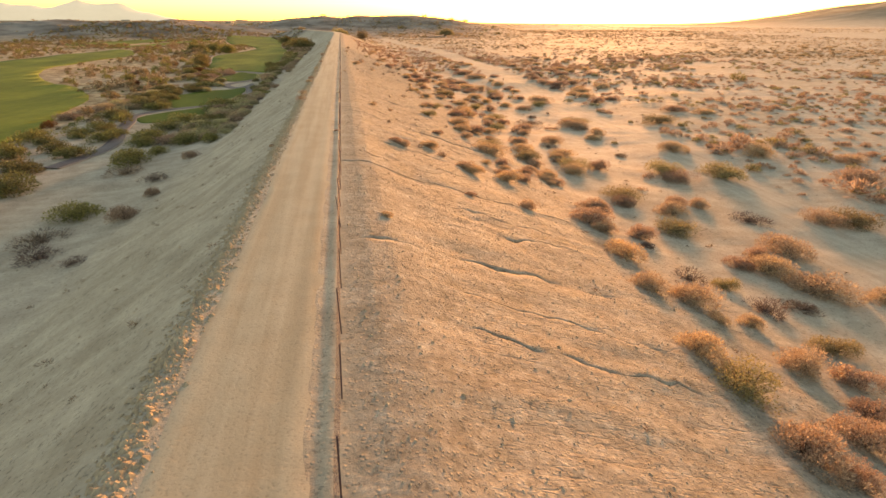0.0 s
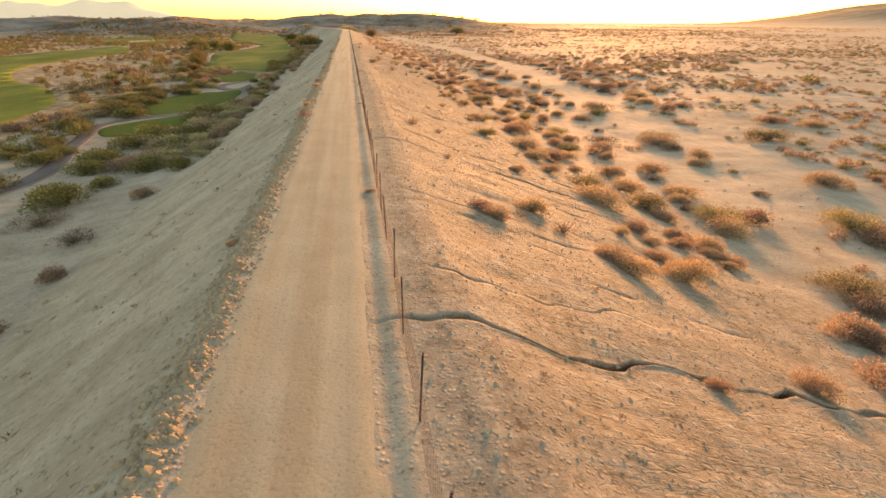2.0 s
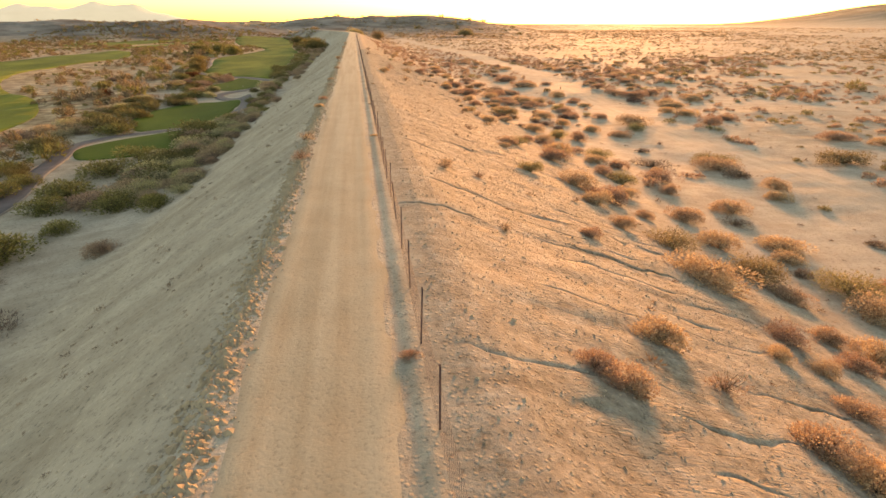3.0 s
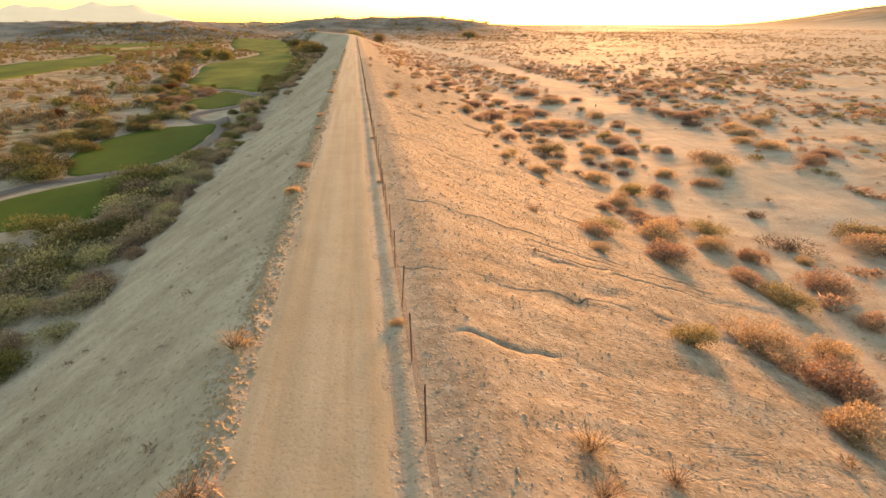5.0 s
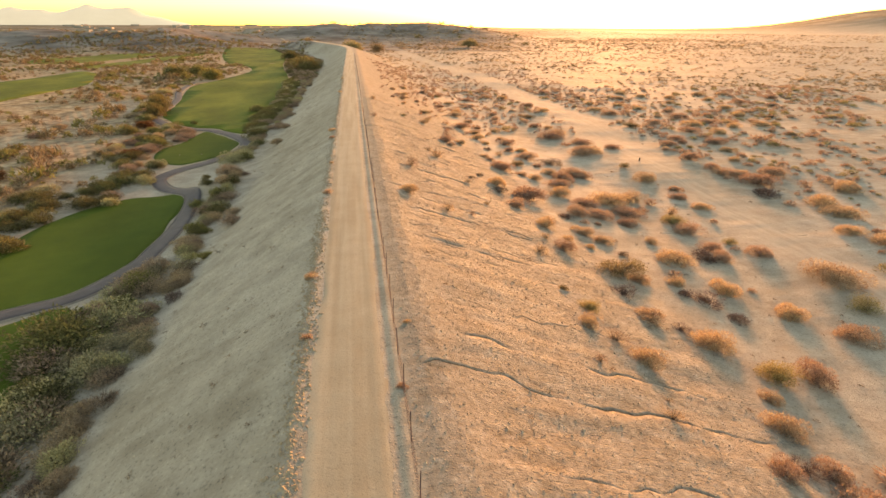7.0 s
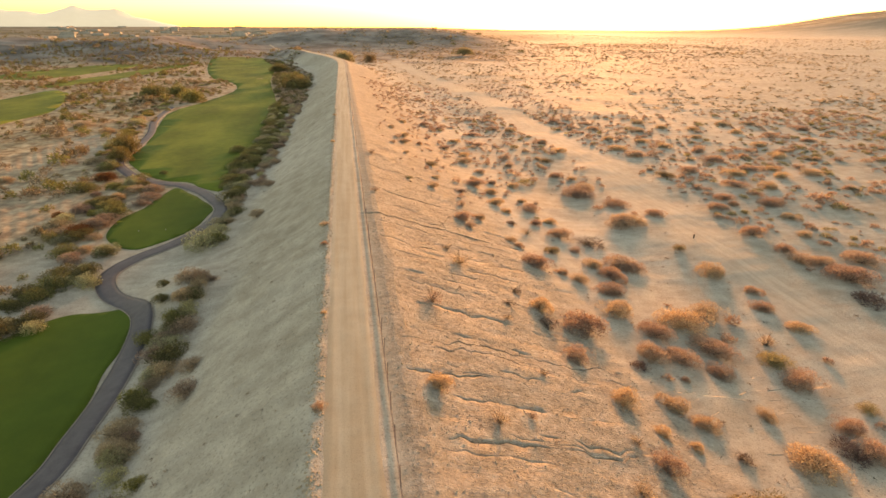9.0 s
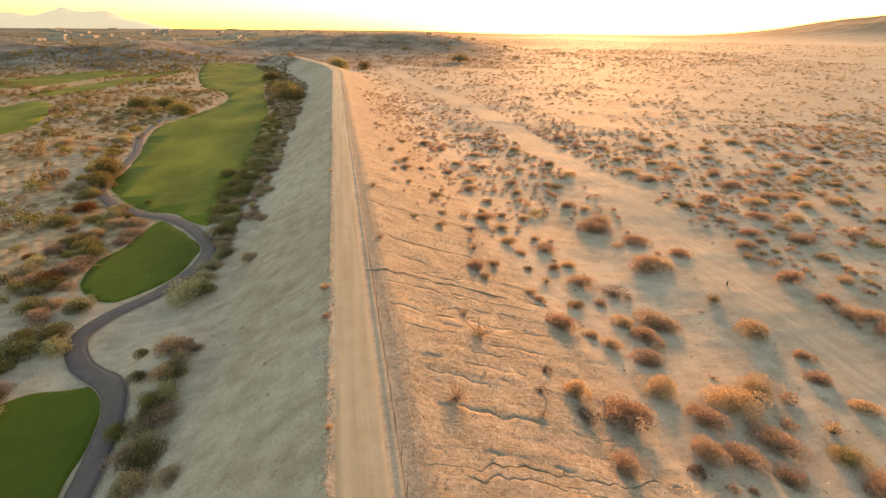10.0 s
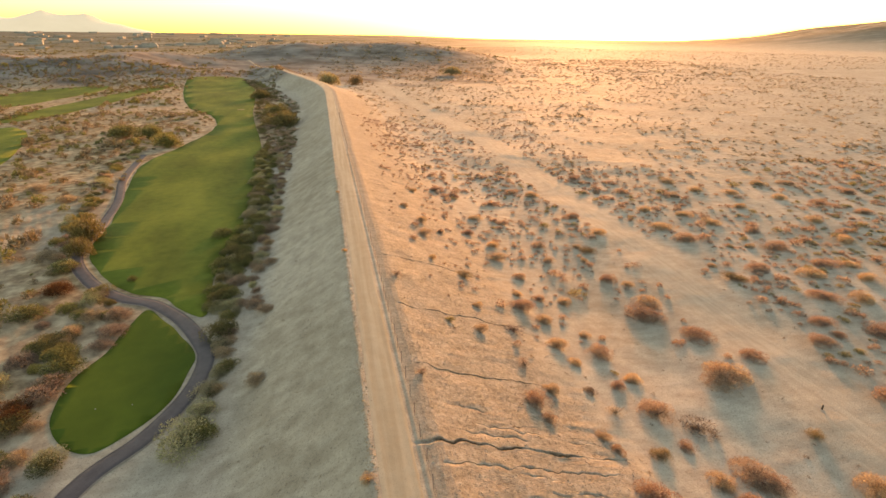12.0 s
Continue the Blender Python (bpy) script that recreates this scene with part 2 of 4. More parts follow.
# washed-out gullies: y at the fence, drift along y per metre, first and last x, width, depth
GULLIES = [
    (18.5, 0.05, 0.6, 13, 0.034, 0.089), (30.7, -0.03, -1.1, 16, 0.095, 0.5), (33.4, -0.08, 0.6, 9, 0.045, 0.07), (43.6, -0.06, 0.8, 16, 0.034, 0.06),
    (66.8, 0.03, -1, 10, 0.034, 0.134), (70.2, 0.06, 5, 18, 0.045, 0.1), (73.9, -0.055, 0.6, 18, 0.045, 0.14), (89.6, -0.05, 0.5, 19, 0.040, 0.119),
    (111.8, 0.08, 1, 19, 0.040, 0.112), (117.4, 0.1, 0.8, 19, 0.045, 0.119), (121.6, 0.03, 0.8, 21, 0.045, 0.134), (145, 0.05, 0.9, 18, 0.050, 0.119),
    (147.4, 0.03, -1.2, 20, 0.13, 0.45), (158, 0, 0.8, 18, 0.070, 0.134), (171, -0.03, 0.8, 19, 0.090, 0.149), (186, 0.02, 0.8, 19, 0.090, 0.149),
    (12.8, -0.05, 3, 14, 0.034, 0.053), (15.5, -0.06, 2, 15, 0.034, 0.053), (21.6, 0.22, 4, 14, 0.034, 0.055), (25.4, 0.1, 5, 16, 0.034, 0.06),
    (37, -0.03, 2.5, 15, 0.034, 0.059), (40.3, 0.02, 0.3, 8, 0.034, 0.085), (50.3, -0.01, -0.2, 16, 0.04, 0.115), (54, -0.03, 1.5, 16, 0.034, 0.059),
    (59, -0.02, 3, 16, 0.034, 0.053), (62.6, 0, 0.8, 8, 0.034, 0.053), (71.1, 0.02, 5.5, 18, 0.034, 0.08), (71.8, -0.01, 5, 18, 0.034, 0.085), (72.7, -0.03, 4, 18, 0.034, 0.08),
    (79.5, -0.02, 2, 15, 0.034, 0.053), (84.5, -0.03, 3, 17, 0.034, 0.053), (92.4, -0.03, 3, 18, 0.034, 0.068), (96, 0.02, 4, 17, 0.034, 0.053),
    (101.5, 0.03, 2, 18, 0.034, 0.068), (106.5, 0, 3, 17, 0.034, 0.059), (115.4, 0.03, 2, 18, 0.034, 0.082), (117, 0.02, 3, 18, 0.034, 0.068), (120.9, -0.02, 2, 19, 0.034, 0.082),
    (126.2, -0.06, 2, 18, 0.034, 0.068), (129, -0.04, 1, 17, 0.034, 0.074), (134, -0.02, 1, 18, 0.040, 0.074), (140.2, 0.02, 0.8, 18, 0.040, 0.082),
]

for k in range(46):
    GULLIES.append((101.3 + k * 1.13 + 0.3 * math.sin(k * 2.7), -0.03 + 0.03 * math.sin(k * 0.21), 5 + 3.5 * math.sin(k * 1.9), 15 + 3 * math.sin(k * 3.1), 0.034, 0.055 + 0.03 * math.sin(k * 5.3)))
for k in range(20):
    GULLIES.append((35.1 + k * 1.37 + 0.3 * math.sin(k * 2.3), -0.06 + 0.02 * math.sin(k * 0.3), 5.5 + 3 * math.sin(k * 1.7), 15 + 2.5 * math.sin(k * 2.9), 0.034, 0.055 + 0.03 * math.sin(k * 4.1)))
GULLIES.sort()
GULLIES = [g for k, g in enumerate(GULLIES) if k == 0 or g[5] > 0.08 or (g[0] - GULLIES[k - 1][0] > 0.35 and GULLIES[min(k + 1, len(GULLIES) - 1)][0] - g[0] > (0.35 if k + 1 < len(GULLIES) else -1))]


def gully_line(g, x):
    """The y of a gully at x, in metres across the levee."""
    still = np.full_like(x, g[0])
    return g[0] + g[1] * np.clip(x, -2, 22) + step(-2, 0.5, x) * (0.40 * smooth_noise(x, still, 3.4, 5) + 0.26 * smooth_noise(x, still * 0.3, 1.0, 6) + 0.18 * smooth_noise(x, still * 0.12, 0.5, 7))


def gully_drop(x, y, u):
    """How deep the gullies are cut at a place, and how high their spoil lies."""
    drop, heap = np.zeros_like(x), np.zeros_like(x)
    for g in GULLIES:
        y0, drift, xa, xb, width, depth = g
        near = np.flatnonzero((np.abs(y - y0 - drift * u) < 2.5) & (u > -3) & (u < 24))
        if not len(near):
            continue
        un, xn = u[near], x[near]
        grow = step(xa - 0.3, xa + 0.4, un) * (1 - step(xb - 5, xb, un))
        grow = grow * depth * (np.clip(0.8 + 1.3 * smooth_noise(xn, xn * 0 + y0, 1.7, y0 + 2), 0.08, 1.25) if depth > 0.086 else np.clip(0.55 + 1.2 * smooth_noise(xn, xn * 0 + y0, 1.4, y0 + 2), 0, 1.0))
        d = (y[near] - gully_line(g, xn)) / (width * (1 + 0.6 * smooth_noise(xn, xn * 0, 0.8, y0 + 3)))
        drop[near] = np.maximum(drop[near], grow * np.exp(-(d * d) ** 2))
        heap[near] += 0.08 * grow * np.exp(-((d + 2.0) / 0.7) ** 2)
    return drop, heap


def furrowed(x, y):
    """Where the waste ground left of the fairway lies in wavy furrows, 0 to 1."""
    inner = np.interp(y, [150, 185, 205, 232, 250], [43, 44, 54, 58.5, 63])
    return step(0, 5, -x - inner) * (1 - step(72, 80, -x)) * step(158, 172, y) * (1 - step(240, 256, y))


def land(x, y):
    """Height of the ground; x and y may be arrays."""
    x, y = np.asarray(x, float), np.asarray(y, float)
    u = x - bend(y)
    wob = 0.25 * smooth_noise(x, y, 9, 3) + 0.12 * smooth_noise(x, y, 3.1, 4)
    z = np.interp(u + wob * step(0.8, 4, np.abs(u + 1.6)), [-60, -30, -23, -17.5, -15.5, -5.25, -4.65, 0.4, 1.2, 13, 17.5, 21, 27, 34, 60],
                  [LEFT, LEFT, LEFT + 0.25, -6.9, -6.15, -0.18, 0, 0, -0.15, -4.4, -5.85, -6.75, -7.5, RIGHT, RIGHT])
    z = z + (LEFT + 1 - z) * step(600, 780, y)
    # windrow of loose dirt, ditch and ridge beside the fence
    z = z + 0.06 * np.exp(-((u + 4.6) / 0.3) ** 2) * (0.7 + 0.6 * smooth_noise(x, y, 0.9, 5))
    z = z - 0.045 * np.exp(-((u + 1.02) / 0.11) ** 2) + 0.02 * np.exp(-((u + 0.76) / 0.14) ** 2)
    z = z - 0.015 * np.exp(-((u - 0.25) / 0.3) ** 2)
    # rills down the sunny slope
    on = step(0.9, 3, u) * (1 - step(17, 24, u))
    rill = smooth_noise(x * 0.16, y + 0.4 * smooth_noise(x, y, 4, 8), 0.9, 6) + 0.6 * smooth_noise(x * 0.3, y, 0.45, 7)
    crease = np.clip(1 - np.abs(smooth_noise(x * 0.13, y + 0.7 * smooth_noise(x, y, 3, 8), 1.5, 33)) / 0.22, 0, 1)
    z = z + on * (0.045 * rill - 0.03 - 0.075 * crease * step(-0.5, 0.3, smooth_noise(x, y, 11, 34)))
    z = z + on * (0.11 * smooth_noise(x, y, 5, 37) + 0.05 * smooth_noise(x, y, 1.9, 38))
    drop, heap = gully_drop(x, y, u)
    z = z - drop + heap
    # a bench at the foot of the left bank, where the cart path bends away
    z = z + 1.8 * np.exp(-((u + 20.5) / 3.5) ** 2 - ((y - 144) / 5) ** 2)
    # rough, scoured left bank
    bank = step(4.6, 6, -u) * (1 - step(16, 19, -u))
    z = z + bank * (0.05 * smooth_noise(x * 0.3, y, 0.8, 9) + 0.07 * smooth_noise(x, y, 2.4, 10))
    # desert floor: low hummocks and washes
    flat = step(19, 30, u)
    z = z + flat * (0.14 * smooth_noise(x, y, 6, 11) + 0.30 * smooth_noise(x, y, 22, 12) + 0.05 * smooth_noise(x, y, 1.7, 13))
    # golf course: soft mounds, ploughed-looking waste ground further left
    course = step(20, 30, -u) * (1 - step(620, 700, y))
    z = z + course * (0.42 * smooth_noise(x, y, 24, 14) + 0.10 * smooth_noise(x, y, 8, 15))
    furrow = furrowed(x, y)
    z = z + course * furrow * 0.09 * np.sin((x * 0.89 + y * 0.45 + 0.8 * smooth_noise(x, y, 12, 16)) * 3.3)
    # badlands at the end of the course and the ridge across the road
    far = np.hypot(x, y)
    ridged = 1 - np.abs(smooth_noise(x, y, 120, 17)) * 1.2 - 0.35 * np.abs(smooth_noise(x, y, 42, 18)) - 0.16 * np.abs(smooth_noise(x, y, 17, 26))
    az = np.degrees(np.arctan2(x, np.maximum(y, 1)))
    gate = step(545, 715, far) * (1 - step(740, 930, far)) * (1 - step(-13, -5, az)) * step(-75, -50, az)
    z = z + gate * (8.5 + 11 * np.maximum(-0.35, ridged - 0.1))
    rise = np.exp(-((far - 960) / 130) ** 2) * step(-14, -1, az) * (1 - step(7.5, 19, az))
    z = z + rise * (22.5 + 1.0 * smooth_noise(az, az * 0, 1.7, 19) + 1.5 * smooth_noise(x, y, 110, 20) + 1.0 * smooth_noise(x, y, 40, 27))
    low = np.exp(-((far - 1500) / 300) ** 2) * step(8, 14, az) * (1 - step(20, 30, az))
    z = z + low * 9
    # the wide valley beyond, and mountains behind the desert
    z = z - 14 * step(1100, 1900, far) * (1 - step(8, 22, az))
    z = z + 34 * step(1900, 4500, far) * (1 - step(6, 20, az))
    mount = step(2300, 4200, far) * step(33, 52, az)
    z = z + mount * (150 + 22 * smooth_noise(x, y, 620, 21) + 9 * smooth_noise(x, y, 190, 22) - 34 * np.abs(smooth_noise(x, y, 330, 35)) - 14 * np.abs(smooth_noise(x, y, 120, 36))) - 4 * step(1200, 2400, far) * step(15, 30, az)
    return z


def height(x, y):
    return float(land(np.array([x]), np.array([y]))[0])


def wash_distance(x, y):
    """How far a place lies from the sandy track through the desert, in half-widths of the track."""
    mid = np.interp(y, [-20, 30, 48, 75, 102, 130, 170, 200, 260, 306, 340, 400, 490, 700], [30, 36, 40, 43, 41.5, 44.5, 49, 51.5, 53, 54, 51, 47, 42, 38])
    half = np.interp(y, [0, 100, 200, 300, 500], [3.6, 4.4, 5, 5.5, 5])
    return np.abs(x - mid) / half


def lines(*spans):
    out = []
    for a, b, s in spans:
        out.extend(np.arange(a, b, s))
    return out


def outward(a, b, ratio, first):
    out, v, s = [], a, first
    while v < b:
        out.append(v)
        s *= ratio
        v += s
    return out + [b]


def ground():
    xs = np.array([-v for v in reversed(outward(141, 4700, 1.09, 3))] + lines((-140, -86, 3), (-86, -44, 0.45), (-44, -20, 1.0), (-20, -5, 0.5), (-5, 1.4, 0.12), (1.4, 17, 0.19), (17, 20, 0.3), (20, 24, 0.5), (24, 70, 1.1), (70, 140, 2.2)) + outward(140, 4700, 1.09, 3))
    ys = [-v for v in reversed(outward(12, 900, 1.3, 2))] + lines((-10, 110, 0.32), (110, 165, 0.45), (165, 290, 0.9), (290, 660, 2.8), (660, 1100, 7)) + outward(1100, 4800, 1.09, 9)
    # finer rows along the gullies
    for g in GULLIES:
        w = g[4]
        ys += [g[0] + s * k * w for k in ((0.0, 0.35, 0.7, 1.0, 1.3, 1.7, 2.4, 3.4) if g[5] > 0.12 else (0.0, 0.7, 1.4)) for s in (1, -1)]
    ys = np.unique(np.round(ys, 3))
    ys = ys[np.concatenate([[True], np.diff(ys) > 0.012])]
    # the rows bend along with the gullies
    order = sorted(GULLIES)
    knots, shift = [], []
    for k, g in enumerate(order):
        if k == 0 or g[0] - order[k - 1][0] > 9:
            knots.append(g[0] - 4.4)
            shift.append(xs * 0)
        knots.append(g[0])
        shift.append((gully_line(g, xs) - g[0]) * (1 - step(22, 60, xs)) * step(-30, -2, xs))
        if k == len(order) - 1 or order[k + 1][0] - g[0] > 9:
            knots.append(g[0] + 4.4)
            shift.append(xs * 0)
    shift = np.array(shift)
    X, Y = np.meshgrid(xs, ys)
    for k in range(len(xs)):
        Y[:, k] += np.interp(ys, knots, shift[:, k], 0, 0)
    Z = land(X.ravel(), Y.ravel())
    drop = gully_drop(X.ravel(), Y.ravel(), X.ravel() - bend(Y.ravel()))[0].reshape(X.shape)
    Y = Y + 0.5 * drop * step(0.02, 0.12, drop)
    nx, ny = len(xs), len(ys)
    i = np.arange(nx * ny).reshape(ny, nx)
    quads = np.stack([i[:-1, :-1], i[:-1, 1:], i[1:, 1:], i[1:, :-1]], -1).reshape(-1, 4)
    me = sheet("ground", np.stack([X.ravel(), Y.ravel(), Z], 1), quads, SOIL)
    x, y = X.ravel(), Y.ravel()
    far, az = np.hypot(x, y), np.degrees(np.arctan2(x, np.maximum(y, 1)))
    u = x - bend(y)
    patch = smooth_noise(x, y, 30, 31) + 0.6 * smooth_noise(x, y, 9, 32)
    waste = step(25, 33, -u + 2 * patch) * (1 - 0.88 * (1 - step(42, 50, -x)) * (1 - step(158, 172, y))) * (0.6 + 0.4 * step(-0.55, 0.15, patch + 0.2)) * (1 - 0.3 * furrowed(x, y)) * (1 - step(640, 700, y))
    bluff = step(540, 620, far + 40 * patch) * (1 - step(1050, 1200, far)) * (1 - step(12, 18, az))
    valley = np.maximum(step(1050, 1200, far) * (1 - step(10, 24, az)), step(2400, 3600, far))
    gravelly = step(-0.9, 0.2, u) * (1 - step(13, 24, u + 2.5 * patch)) * (1 - step(380, 520, y))
    pan = np.clip(1.6 - 1.4 * np.hypot((x + 58 + 0.25 * (y - 224)) / 4.5, (y - 224) / 12), 0, 1) * (0.8 + 0.2 * patch)
    waste = waste * (1 - pan)
    bare = 0.6 * np.clip(1.15 - wash_distance(x, y), 0, 1) * step(24, 30, u) * (1 - step(600, 750, y))
    rilled = step(1.6, 4, u) * (1 - step(17, 22, u))
    for name, values in (("rilled", rilled), ("wash", np.maximum(bare, pan)), ("slope", gravelly), ("waste", waste), ("bluff", bluff), ("plain", valley)):
        me.attributes.new(name, "FLOAT", "POINT").data.foreach_set("value", values.astype(np.float32))
    return tagged(new("ground", me), "pale sandy desert ground with eroded levee slopes", "ground", kind="structure")


ground()


def ribbon(name, centre, widths, lift, mat):
    """A strip that follows a line of (x, y) points, draped on the land; widths are offsets across it."""
    pts = np.array(centre, float)
    d = np.gradient(pts, axis=0)
    d /= np.linalg.norm(d, axis=1)[:, None]
    side = np.stack([d[:, 1], -d[:, 0]], 1)
    k = len(widths)
    v = np.concatenate([pts[:, None, :] + side[:, None, :] * np.array(widths)[None, :, None], np.zeros((len(pts), k, 1))], 2).reshape(-1, 3)
    v[:, 2] = land(v[:, 0], v[:, 1]) + np.tile(np.asarray(lift, float) * np.ones(k), len(pts))
    i = np.arange(len(pts) * k).reshape(-1, k)
    quads = np.stack([i[:-1, :-1], i[:-1, 1:], i[1:, 1:], i[1:, :-1]], -1).reshape(-1, 4)
    return sheet(name, v, quads, mat)


def curve_through(points, per=8, closed=False):
    """A smooth line through a few points."""
    p = [np.array(q, float) for q in points]
    n = len(p)
    out = []
    for k in range(n if closed else n - 1):
        a, b, c, d = (p[(k + j) % n] if closed else p[min(max(k + j, 0), n - 1)] for j in (-1, 0, 1, 2))
        for s in np.arange(per) / per:
            out.append(0.5 * ((2 * b) + (c - a) * s + (2 * a - 5 * b + 4 * c - d) * s * s + (3 * b - a - 3 * c + d) * s ** 3))
    return out if closed else out + [p[-1]]


def levee_road():
    ys = np.concatenate([np.arange(-12, 200, 0.5), np.arange(200, 820, 3.0)])
    centre = np.stack([bend(ys) - 2.65, ys], 1)
    cols = np.linspace(-1.5, 1.47, 13)
    me = ribbon("road", centre, cols, 0.022, ROAD)
    co = np.empty(len(me.vertices) * 3, np.float32)
    me.vertices.foreach_get("co", co)
    co = co.reshape(-1, 13, 3)
    edge = 0.10 * smooth_noise(co[:, 0, 1], co[:, 0, 1] * 0, 1.3, 40) + 0.12 * smooth_noise(co[:, 0, 1], co[:, 0, 1] * 0, 6, 41)
    co[:, 0, 0] += edge
    co[:, -1, 0] += 0.6 * edge[::-1]
    co[:, 0, 2] -= 0.03
    co[:, -1, 2] -= 0.03
    rut = np.exp(-((cols + 0.75) / 0.22) ** 2) + np.exp(-((cols - 0.75) / 0.22) ** 2)
    co[:, :, 2] -= 0.012 * rut[None, :]
    me.vertices.foreach_set("co", co.ravel())
    tagged(new("road", me), "pale compacted dirt track along the levee crest", "dirt road", kind="structure")


levee_road()


def lawn(name, outline, mat, label, lift=0.07):
    """A patch of mown grass with a smooth outline, draped on the land, with a thin rolled edge."""
    ring = np.array(curve_through(outline, 7, True))
    if mat is GREEN:
        out = ring - ring.mean(0)
        ring = ring + 0.55 * out / np.linalg.norm(out, axis=1)[:, None]
    ring = ring + 0.35 * np.stack([smooth_noise(ring[:, 0], ring[:, 1], 4, 50), smooth_noise(ring[:, 0], ring[:, 1], 4, 51)], 1)
    bm = bmesh.new()
    base = [bm.verts.new((x, y, 0)) for x, y in ring]
    bm.faces.new(base)
    bmesh.ops.triangulate(bm, faces=bm.faces[:])
    size = max(np.ptp(ring[:, 0]), np.ptp(ring[:, 1]))
    for cut in np.arange(ring[:, 0].min(), ring[:, 0].max(), max(1.6, size / 60)):
        bmesh.ops.bisect_plane(bm, geom=bm.verts[:] + bm.edges[:] + bm.faces[:], plane_co=(cut, 0, 0), plane_no=(1, 0, 0))
    for cut in np.arange(ring[:, 1].min(), ring[:, 1].max(), max(1.6, size / 60)):
        bmesh.ops.bisect_plane(bm, geom=bm.verts[:] + bm.edges[:] + bm.faces[:], plane_co=(0, cut, 0), plane_no=(0, 1, 0))
    rim = bmesh.ops.extrude_edge_only(bm, edges=[e for e in bm.edges if e.is_boundary])
    low = {v for v in rim["geom"] if isinstance(v, bmesh.types.BMVert)}
    co = np.array([v.co for v in bm.verts])
    z = land(co[:, 0], co[:, 1])
    for v, h in zip(bm.verts, z):
        v.co.z = h + (lift if v not in low else -0.2)
    me = bpy.data.meshes.new(name)
    bm.to_mesh(me)
    bm.free()
    for poly in me.polygons:
        poly.use_smooth = True
    me.materials.append(mat)
    return tagged(new(name, me), label, "grass", kind="structure")


lawn("fairway", [(-25.2, 186), (-29, 189.5), (-32.5, 193.5), (-38, 197), (-44, 204), (-49.5, 214), (-51.6, 229), (-53.8, 242), (-57.5, 262), (-61, 288), (-57, 310), (-51.5, 340),
                 (-53, 366), (-60, 392), (-74, 418), (-90, 475), (-106, 555), (-108, 600), (-76, 620), (-52, 512), (-41, 398), (-29, 310), (-25.5, 251), (-24.5, 222), (-26, 205), (-25, 192)],
     FAIRWAY, "long mown green fairway beside the levee", 0.1)
lawn("green", [(-33.1, 189), (-29, 183.5), (-25.6, 178), (-24.4, 173), (-25.2, 167.3), (-27.5, 163.5), (-30.5, 161.5), (-33.9, 163.3), (-36, 167.5), (-36.3, 174), (-35, 178.5), (-34.5, 184)],
     GREEN, "dark green close-mown tee ringed by a cart path")
lawn("green", [(-25.2, 142.4), (-28.8, 143.6), (-33.3, 142.5), (-37, 136), (-37.9, 128), (-36.6, 120.5), (-33.5, 114.2), (-29, 114), (-25.5, 116.2), (-24, 121), (-23.8, 129), (-24, 137)],
     GREEN, "dark green close-mown tee beside the cart path")
lawn("green", [(-35.5, 101.5), (-33, 106.5), (-29, 110), (-26, 111.8), (-23.4, 108), (-22.6, 101), (-25, 96.5), (-30, 95.5), (-33.6, 96.6)],
     GREEN, "dark green close-mown tee behind shrubs")
lawn("fairway", [(-136, 365), (-125.5, 360), (-117.5, 346), (-109, 322), (-102, 296), (-103.5, 280), (-104, 266), (-106, 245), (-105, 224), (-93, 189), (-79, 166), (-67, 153), (-56, 131), (-53, 113), (-48.5, 95), (-47, 86), (-50, 70), (-60, 52), (-80, 50), (-115, 110), (-136, 200), (-141, 261), (-140, 320)],
     FAIRWAY, "broad sunlit green fairway across the waste ground", 0.1)
lawn("fairway", [(-112, 545), (-116, 500), (-121, 460), (-128, 410), (-137, 380), (-148, 385), (-146, 430), (-138, 480), (-128, 530), (-118, 560)], FAIRWAY, "narrow green fairway among brown scrub", 0.1)
lawn("fairway", [(-172, 430), (-158, 470), (-150, 515), (-156, 545), (-185, 525), (-205, 480), (-195, 440)], FAIRWAY, "far green fairway below the badlands", 0.1)

PATH_LINE = [(-65, 303), (-63.5, 290), (-60.5, 268), (-56, 250), (-53.5, 232), (-51.4, 214), (-45.5, 202.5), (-38.6, 195), (-33, 191.5), (-28, 186), (-24, 179), (-22.6, 175), (-22.7, 170), (-24, 165.5),
             (-26.2, 161.3), (-29.5, 157.4), (-31, 152.7), (-29, 148), (-24.9, 143.5), (-22.9, 139.7), (-22.2, 134), (-22, 128.4), (-22.3, 124), (-22.8, 120), (-25.6, 114.4), (-29.3, 112.4), (-32, 111),
             (-35.5, 108.9), (-37.5, 103.5), (-36.0, 96), (-34.4, 88), (-32.2, 80), (-31.9, 74), (-34, 66)]


def cart_path():
    line = curve_through(PATH_LINE, 8)
    me = ribbon("cart_path", line, [-1.02, -1.0, -0.5, 0, 0.5, 1.0, 1.02], [-0.2, 0.10, 0.12, 0.13, 0.12, 0.10, -0.2], ASPHALT)
    path = tagged(new("cart_path", me), "winding grey-brown paved cart path with pale edges", "path", kind="structure")
    for s in (-1, 1):
        edge = new("edging", ribbon("edging", line, [s * 1.01, s * 1.03, s * 1.08, s * 1.10], [-0.1, 0.135, 0.135, -0.1], KERB))
        edge.parent = path


cart_path()

# ---- shrubs ----
rng = np.random.default_rng(7)


def unit(v):
    return v / np.maximum(np.linalg.norm(v, axis=1), 1e-9)[:, None]


